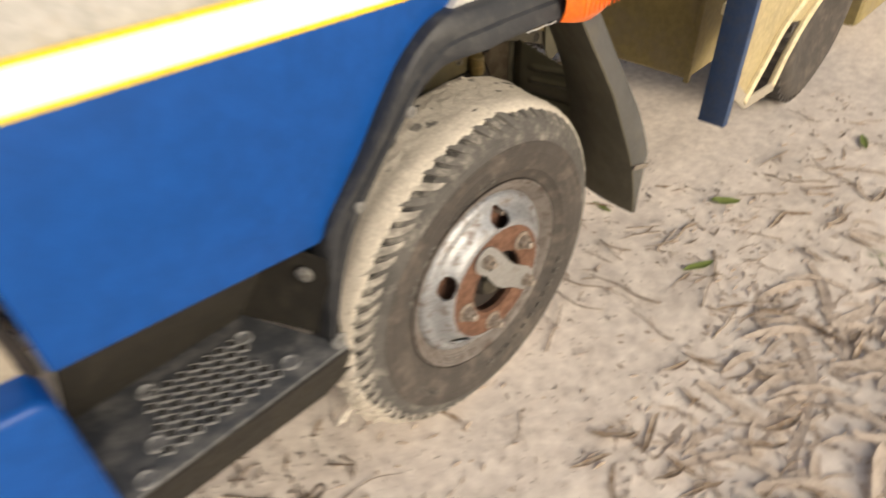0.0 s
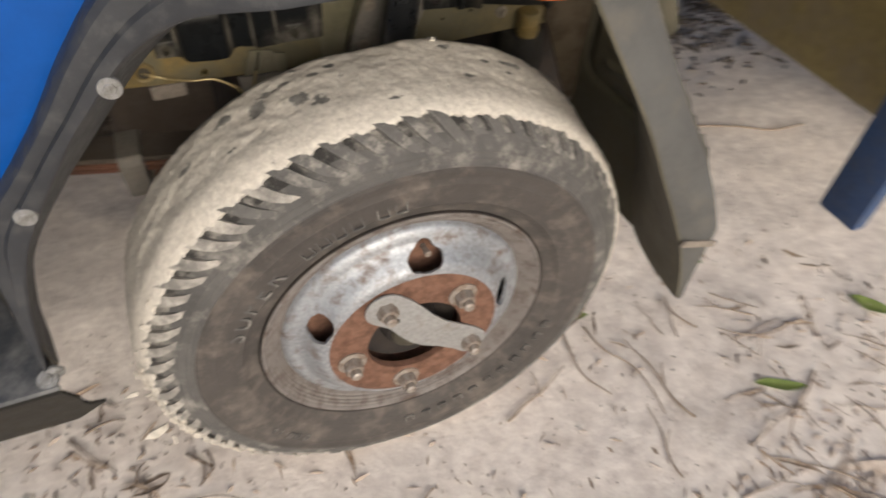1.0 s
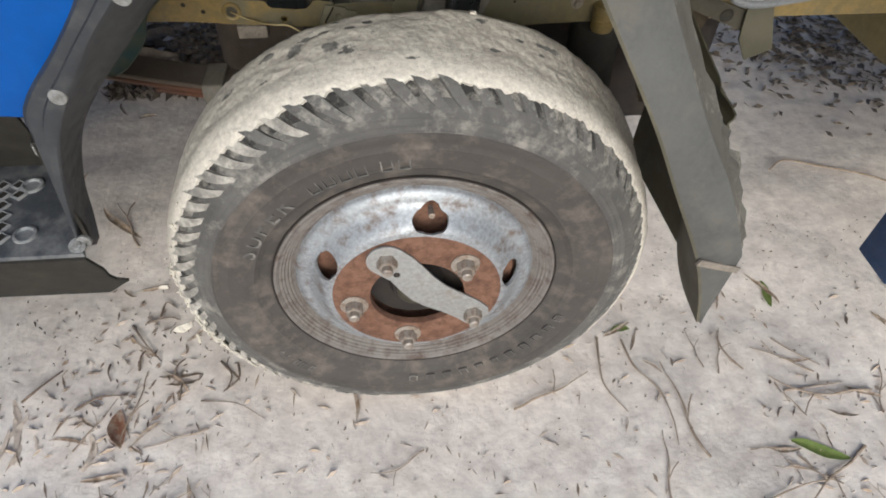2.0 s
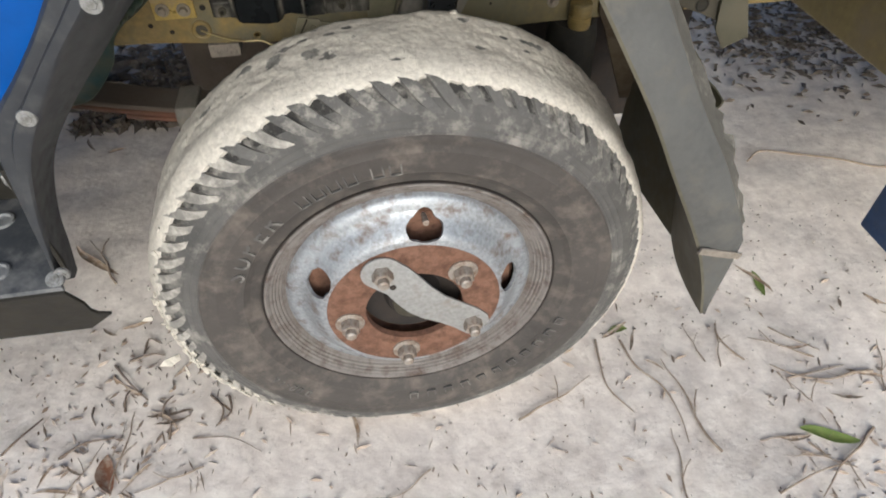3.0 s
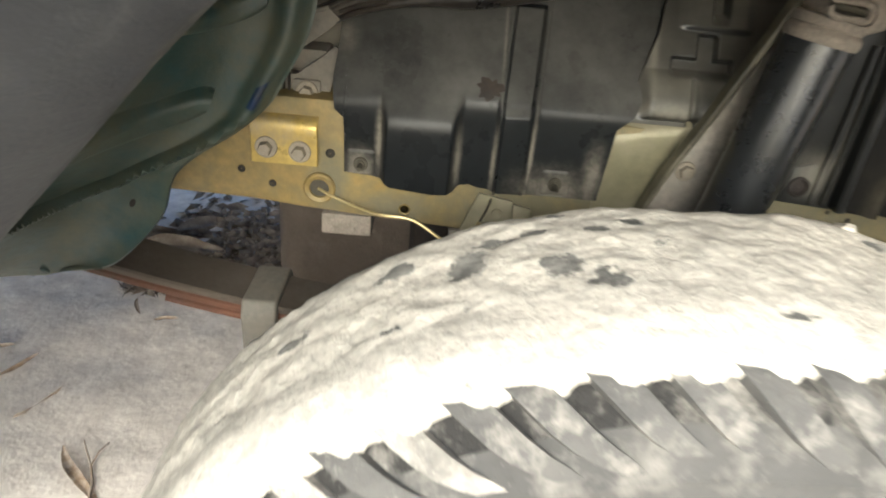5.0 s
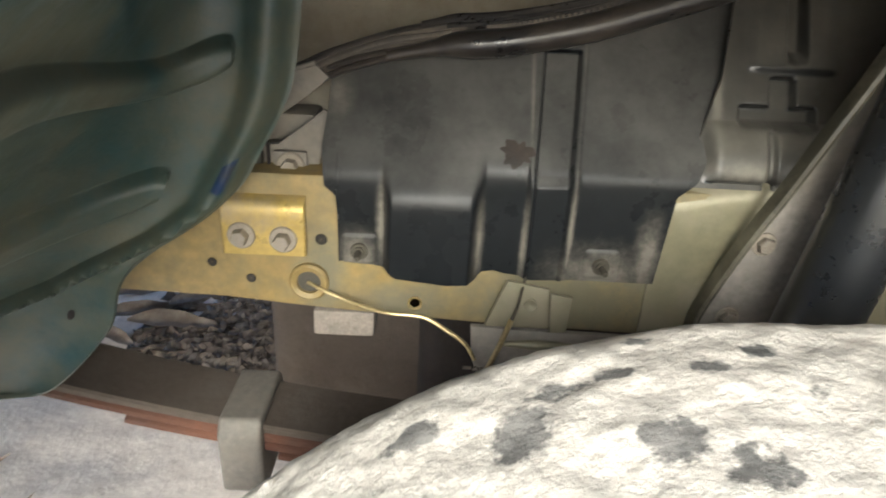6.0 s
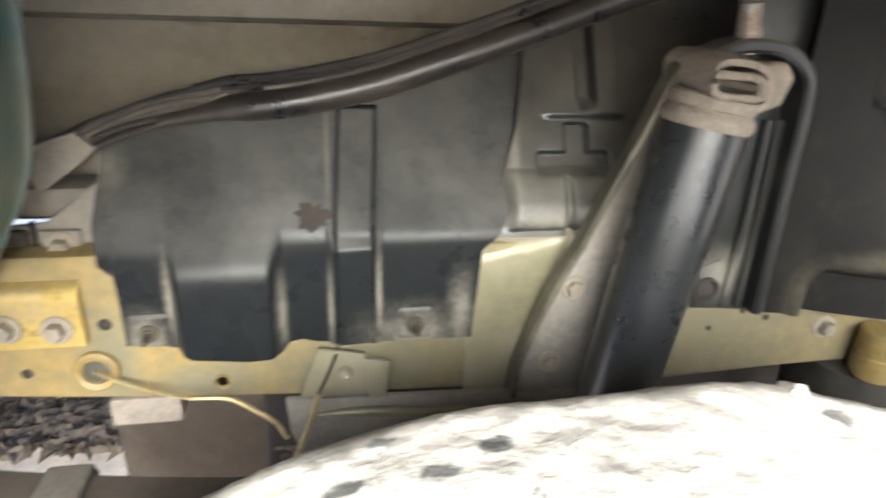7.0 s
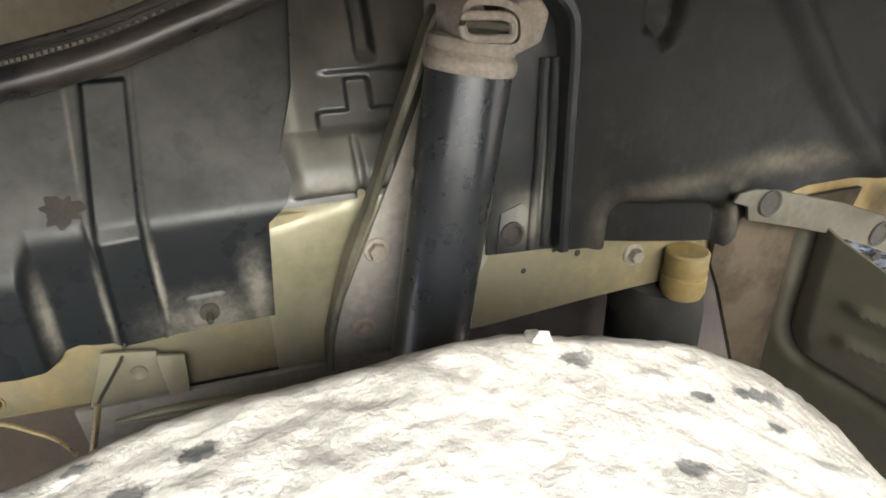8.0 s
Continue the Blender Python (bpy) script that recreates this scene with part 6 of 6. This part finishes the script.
def strap_mesh(name, length, width, turn, seed):
    """A long dry leaf, bent along the ground and rolled in across its width."""
    rng = random.Random(seed)
    b = bmesh.new()
    rows, x, y, a = [], 0.0, 0.0, -turn / 2
    for i in range(15):
        t = i / 14
        w = width / 2 * (0.25 + 0.75 * math.sin(math.pi * min(1.0, 0.08 + 0.9 * t)) ** 0.6) * (1 + 0.2 * noise.noise((t * 5, seed, 0)))
        lift = 0.001 + 0.007 * abs(noise.noise((t * 2.2, seed, 4))) + 0.004 * step_up(t, 0.75, 1.0)
        roll = max(0.08, 0.34 + 0.45 * noise.noise((t * 2.5, seed, 8)))
        d = Vector((-math.sin(a), math.cos(a), 0))
        rows.append([b.verts.new(Vector((x, y, lift)) + w * math.sin(q * roll) / roll * d + Vector((0, 0, w * 0.9 * (1 - math.cos(q * roll))))) for q in (-1.3, -0.7, 0, 0.7, 1.3)])
        a += turn / 14 + rng.uniform(-0.09, 0.09)
        x += length / 14 * math.cos(a)
        y += length / 14 * math.sin(a)
    for p, q in zip(rows, rows[1:]):
        for k in range(4):
            b.faces.new((p[k], q[k], q[k + 1], p[k + 1]))
    bmesh.ops.translate(b, verts=b.verts, vec=(-x / 2, -y / 2, 0))
    bmesh.ops.recalc_face_normals(b, faces=b.faces)
    bmesh.ops.solidify(b, geom=b.faces[:], thickness=0.0007)
    return mesh_of(fresh(b), name, M_STRAW, True, 60)


def make_litter():
    straps = [strap_mesh("strap_leaf", 0.1 + 0.02 * k, 0.011 + 0.004 * (k % 4), 0.3 + 0.45 * (k % 3), 60 + k) for k in range(8)]
    more = random.Random(77)
    for k in range(150):
        if k % 3:
            x, y = more.uniform(0.05, 1.0), more.uniform(-0.9, -0.34)
        else:
            x, y = more.uniform(0.7, 1.7), more.uniform(-0.85, -0.3)
        if y > -0.42 and more.random() < 0.5:
            y -= 0.2
        lay("strap_leaf", more.choice(straps), x, y, more.gauss(2.3, 0.8), "long pale curled dry leaf on sand", "leaf", "fallen leaves", more.uniform(0.45, 1.15), more.uniform(-0.25, 0.25))
    for k in range(7):
        x, y = more.gauss(-0.74, 0.08), more.gauss(-0.02, 0.05)
        lay("strap_leaf", more.choice(straps), x, y, more.gauss(2.3, 0.8), "long pale curled dry leaf on sand", "leaf", "fallen leaves", more.uniform(0.3, 0.6), more.uniform(-0.25, 0.25))
    blade = leaf_mesh("grass_blade", 0.07, 0.007, 0.5, M_LEAF_GREEN, 33)
    for k in range(34):
        x, y = more.gauss(1.3, 0.12), more.gauss(-0.58, 0.07)
        lay("grass_blade", blade, x, y, more.uniform(0, 6.28), "short green grass blade among dry leaves", "grass", "grass blades", more.uniform(0.4, 0.9), more.uniform(-0.8, 0.8))
    dry = [leaf_mesh("dry_leaf", 0.11, 0.009 + 0.0035 * k, 0.25 + 0.2 * k, M_LEAF_DRY, 3 + k) for k in range(5)]
    green = [leaf_mesh("green_leaf", 0.11, 0.032, 0.3, M_LEAF_GREEN, 21), leaf_mesh("green_leaf", 0.09, 0.04, 0.2, M_LEAF_GREEN, 25)]
    twigs = [twig_mesh("twig", 0.14 + 0.03 * k, 0.0022 + 0.0004 * k, 40 + k) for k in range(5)]
    brown, fresh_l, stick = "curled dry brown leaf on sand", "fallen green leaf on sand", "thin dry twig on sand"
    for x, y, a, k, s in ((0.889, 0.283, 1.9, 1, 1.0), (0.505, 0.192, 0.2, 2, 0.7), (0.889, 0.088, -0.2, 1, 0.6)):
        lay("dry_leaf", dry[k], x, y, a, brown, "leaf", "fallen leaves", s)
    russet = leaf_mesh("russet_leaf", 0.085, 0.036, 0.9, M_LEAF_RED, 51)
    lay("russet_leaf", russet, -0.552, 0.032, 1.9, "curled russet brown leaf on sand", "leaf", "fallen leaves", 1.0, 0.5)
    for x, y, a, k, s in ((-0.545, 0.23, -0.85, 1, 0.9), (-0.556, 0.391, -0.1, 2, 0.6), (-0.611, 0.378, 2.6, 4, 0.4), (-0.44, 0.25, 0.5, 2, 0.45), (-0.35, 0.14, 2.2, 1, 0.45)):
        lay("dry_leaf", dry[k], x, y, a, "torn dark dry leaf on sand", "leaf", "fallen leaves", s, 0.3)
    for x, y, a, k, s in ((0.837, -0.122, -0.17, 0, 0.98), (-0.365, -0.28, 0.3, 1, 0.8), (1.2, -0.03, 2.1, 1, 1.1), (1.9, -0.25, 0.7, 0, 1.0), (0.9, 0.27, 1.7, 0, 0.7)):
        lay("green_leaf", green[k], x, y, a, fresh_l, "leaf", "fallen leaves", s)
    for x, y, a, k, s in ((0.72, 0.12, 1.2, 0, 0.9), (0.57, -0.02, 1.9, 2, 1.1), (-0.68, 0.6, 2.2, 1, 1.1), (0.74, -0.11, 0.0, 0, 0.6), (-0.5, -0.13, 0.6, 3, 0.9), (0.85, 0.08, 2.7, 1, 0.8), (0.5, -0.14, 1.6, 2, 0.8)):
        lay("twig", twigs[k], x, y, a, stick, "twig", "fallen twigs", s)
    stick_leaf = leaf_mesh("dry_leaf", 0.16, 0.02, 0.25, M_LEAF_DRY, 61)
    lay("dry_leaf", stick_leaf, -0.68, 0.615, -0.98, "narrow brown dry leaf on sand", "leaf", "fallen leaves", 1.05)
    for x, y, a, k, s in ((-0.95, 0.885, 0.75, 2, 0.75), (-0.86, 0.79, 0.95, 1, 0.9), (-1.02, 0.93, 0.3, 3, 0.6), (-0.9, 0.62, 2.2, 2, 0.4), (-0.8, 1.12, 1.9, 3, 0.6), (-0.72, 1.08, 0.4, 4, 0.5), (-0.86, 1.2, 2.6, 2, 0.55)):
        lay("dry_leaf", dry[k], x, y, a, "dark crumpled dry leaf on sand", "leaf", "fallen leaves", s, 0.4)
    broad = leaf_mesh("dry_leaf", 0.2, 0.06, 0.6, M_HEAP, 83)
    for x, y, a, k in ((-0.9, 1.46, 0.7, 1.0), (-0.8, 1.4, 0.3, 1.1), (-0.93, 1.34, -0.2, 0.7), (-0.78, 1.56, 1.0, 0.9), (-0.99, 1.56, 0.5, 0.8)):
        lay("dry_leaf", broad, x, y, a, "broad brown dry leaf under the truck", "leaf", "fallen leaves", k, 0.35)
    vine = tube(bend([(1.1, 0.7, 0.006), (1.16, 0.735, 0.009), (1.25, 0.71, 0.006), (1.36, 0.66, 0.01), (1.46, 0.61, 0.006), (1.58, 0.6, 0.006)], 6), 0.0028, 6)
    tagged(part("vine", vine, M_TWIG), "thin dry vine stem lying on sand", "vine", "fallen twigs")
    # bent stalks and fibres round the tyre, each a thin tapering stem
    def stalk(points, radius, dark, label):
        path = bend([(x, y, ground_height(x, y) + radius + (0.006 if 0 < i < len(points) - 1 else 0.001)) for i, (x, y) in enumerate(points)], 5)
        ob = part("stalk", tube(path, [radius * (1 - 0.55 * i / len(path)) * (1 + 0.25 * noise.noise((i * 0.4, radius * 900, 2))) for i in range(len(path))], 7), M_STALK if dark else M_TWIG)
        tagged(ob, label, "stalk", "fallen twigs")

    for pts in (((0.454, 0.173), (0.44, 0.104), (0.438, 0.046), (0.473, -0.014)), ((0.508, 0.164), (0.515, 0.091), (0.551, 0.031), (0.558, -0.038), (0.553, -0.092)),
                ((0.856, 0.144), (0.876, 0.11), (0.931, 0.063)), ((0.677, -0.215), (0.77, -0.19), (0.856, -0.181)), ((0.788, -0.129), (0.813, -0.174)), ((0.827, 0.012), (0.957, 0.018))):
        stalk(pts, 0.0025 if pts[0][0] < 0.6 else 0.0021, False, "thin bent dry stalk on sand beside the tyre")
    for pts in (((-0.758, 0.1), (-0.73, 0.128), (-0.702, 0.174)), ((-0.651, 0.078), (-0.607, 0.102), (-0.554, 0.107)), ((-0.545, 0.164), (-0.547, 0.195), (-0.543, 0.213)), ((-0.471, 0.142), (-0.465, 0.168), (-0.453, 0.186)),
                ((-0.449, 0.087), (-0.448, 0.112), (-0.447, 0.129)), ((-0.377, 0.175), (-0.349, 0.138), (-0.355, 0.104)), ((-0.34, 0.168), (-0.333, 0.127), (-0.362, 0.101)), ((-0.554, 0.288), (-0.507, 0.295), (-0.482, 0.29)),
                ((-0.528, 0.304), (-0.52, 0.338), (-0.494, 0.324)), ((-0.609, 0.184), (-0.606, 0.161), (-0.598, 0.143)), ((-0.405, 0.083), (-0.33, 0.069), (-0.27, 0.031)), ((-0.585, 0.283), (-0.544, 0.228), (-0.503, 0.183))):
        stalk(pts, 0.0015 if pts[0] == (-0.405, 0.083) else 0.0026, True, "short dark bent stalk on sand before the tyre")
    lay("green_leaf", green[1], 0.514, 0.19, -0.1, "small yellow-green leaf by the tyre", "leaf", "fallen leaves", 0.5)
    arc = tube(bend([(0.733, 0.165, 0.004), (0.722, 0.135, 0.006), (0.728, 0.1, 0.006), (0.75, 0.062, 0.004)], 6), 0.0022, 6)
    tagged(part("twig", arc, M_TWIG), "thin curved dry twig on sand", "twig", "fallen twigs")
    rng = random.Random(12)

    def somewhere():
        t = rng.random()
        if t < 0.46:
            return rng.uniform(0.0, 0.9), rng.uniform(-0.85, -0.24)
        if t < 0.8:
            return rng.uniform(0.75, 2.3), rng.uniform(-0.75, 0.05)
        if t < 0.9:
            return rng.gauss(-0.6, 0.2), rng.gauss(-0.05, 0.12)
        return rng.uniform(-0.5, 1.2), rng.uniform(-0.25, 0.3)

    for _ in range(150):
        x, y = somewhere()
        lay("dry_leaf", rng.choice(dry), x, y, rng.gauss(2.4, 0.9), brown, "leaf", "fallen leaves", rng.uniform(0.4, 1.2) * (1.0 if y < -0.2 else 0.7), rng.uniform(-0.5, 0.5))
    for _ in range(90):
        x, y = somewhere()
        lay("twig", rng.choice(twigs), x, y, rng.gauss(2.4, 1.0), stick, "twig", "fallen twigs", rng.uniform(0.3, 0.9))
    # crumbs, bark and needles that nobody would count
    def crumbs(name, count, spot, long, wide, material, label):
        b = bmesh.new()
        for _ in range(count):
            x, y = spot()
            n, w = rng.uniform(0.3, 1.0) * long, rng.uniform(0.3, 1.0) * wide
            a, lift = rng.uniform(0, 6.28), rng.uniform(0.001, 0.006)
            d, s = Vector((math.cos(a), math.sin(a), 0)), Vector((-math.sin(a), math.cos(a), 0))
            c = Vector((x, y, ground_height(x, y)))
            v = [b.verts.new(p) for p in (c - n * d, c + 0.2 * n * d - w * s, c + n * d + Vector((0, 0, lift)), c + w * s + Vector((0, 0, lift + w)))]
            b.faces.new((v[0], v[1], v[3]))
            b.faces.new((v[1], v[2], v[3]))
        tagged(part(name, fresh(b), material, None, smooth=False), label, "litter", kind="stuff")

    crumbs("plant_litter", 1500, somewhere, 0.02, 0.0025, M_LITTER, "dusty crumbs of dry leaf and bark on sand")
    crumbs("sand_specks", 1500, lambda: (rng.uniform(-0.85, 1.3), rng.uniform(-0.45, 0.55)), 0.005, 0.001, M_STALK, "fine dark specks of bark scattered on sand")
    crumbs("torn_bark", 150, lambda: (rng.gauss(-0.55, 0.11), rng.gauss(0.2, 0.1)), 0.014, 0.0022, M_STALK, "dark torn bark crumbs before the tyre")
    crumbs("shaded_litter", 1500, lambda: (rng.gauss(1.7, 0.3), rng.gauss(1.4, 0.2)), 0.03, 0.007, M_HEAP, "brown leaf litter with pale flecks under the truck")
    crumbs("leaf_heap", 3400, lambda: (max(-0.84, rng.gauss(-0.44, 0.24)) + rng.uniform(-0.04, 0.04), 1.19 + abs(rng.gauss(0.0, 0.3))), 0.044, 0.012, M_HEAP, "heap of crumbled leaves on sand, darkened for shade")


make_litter()
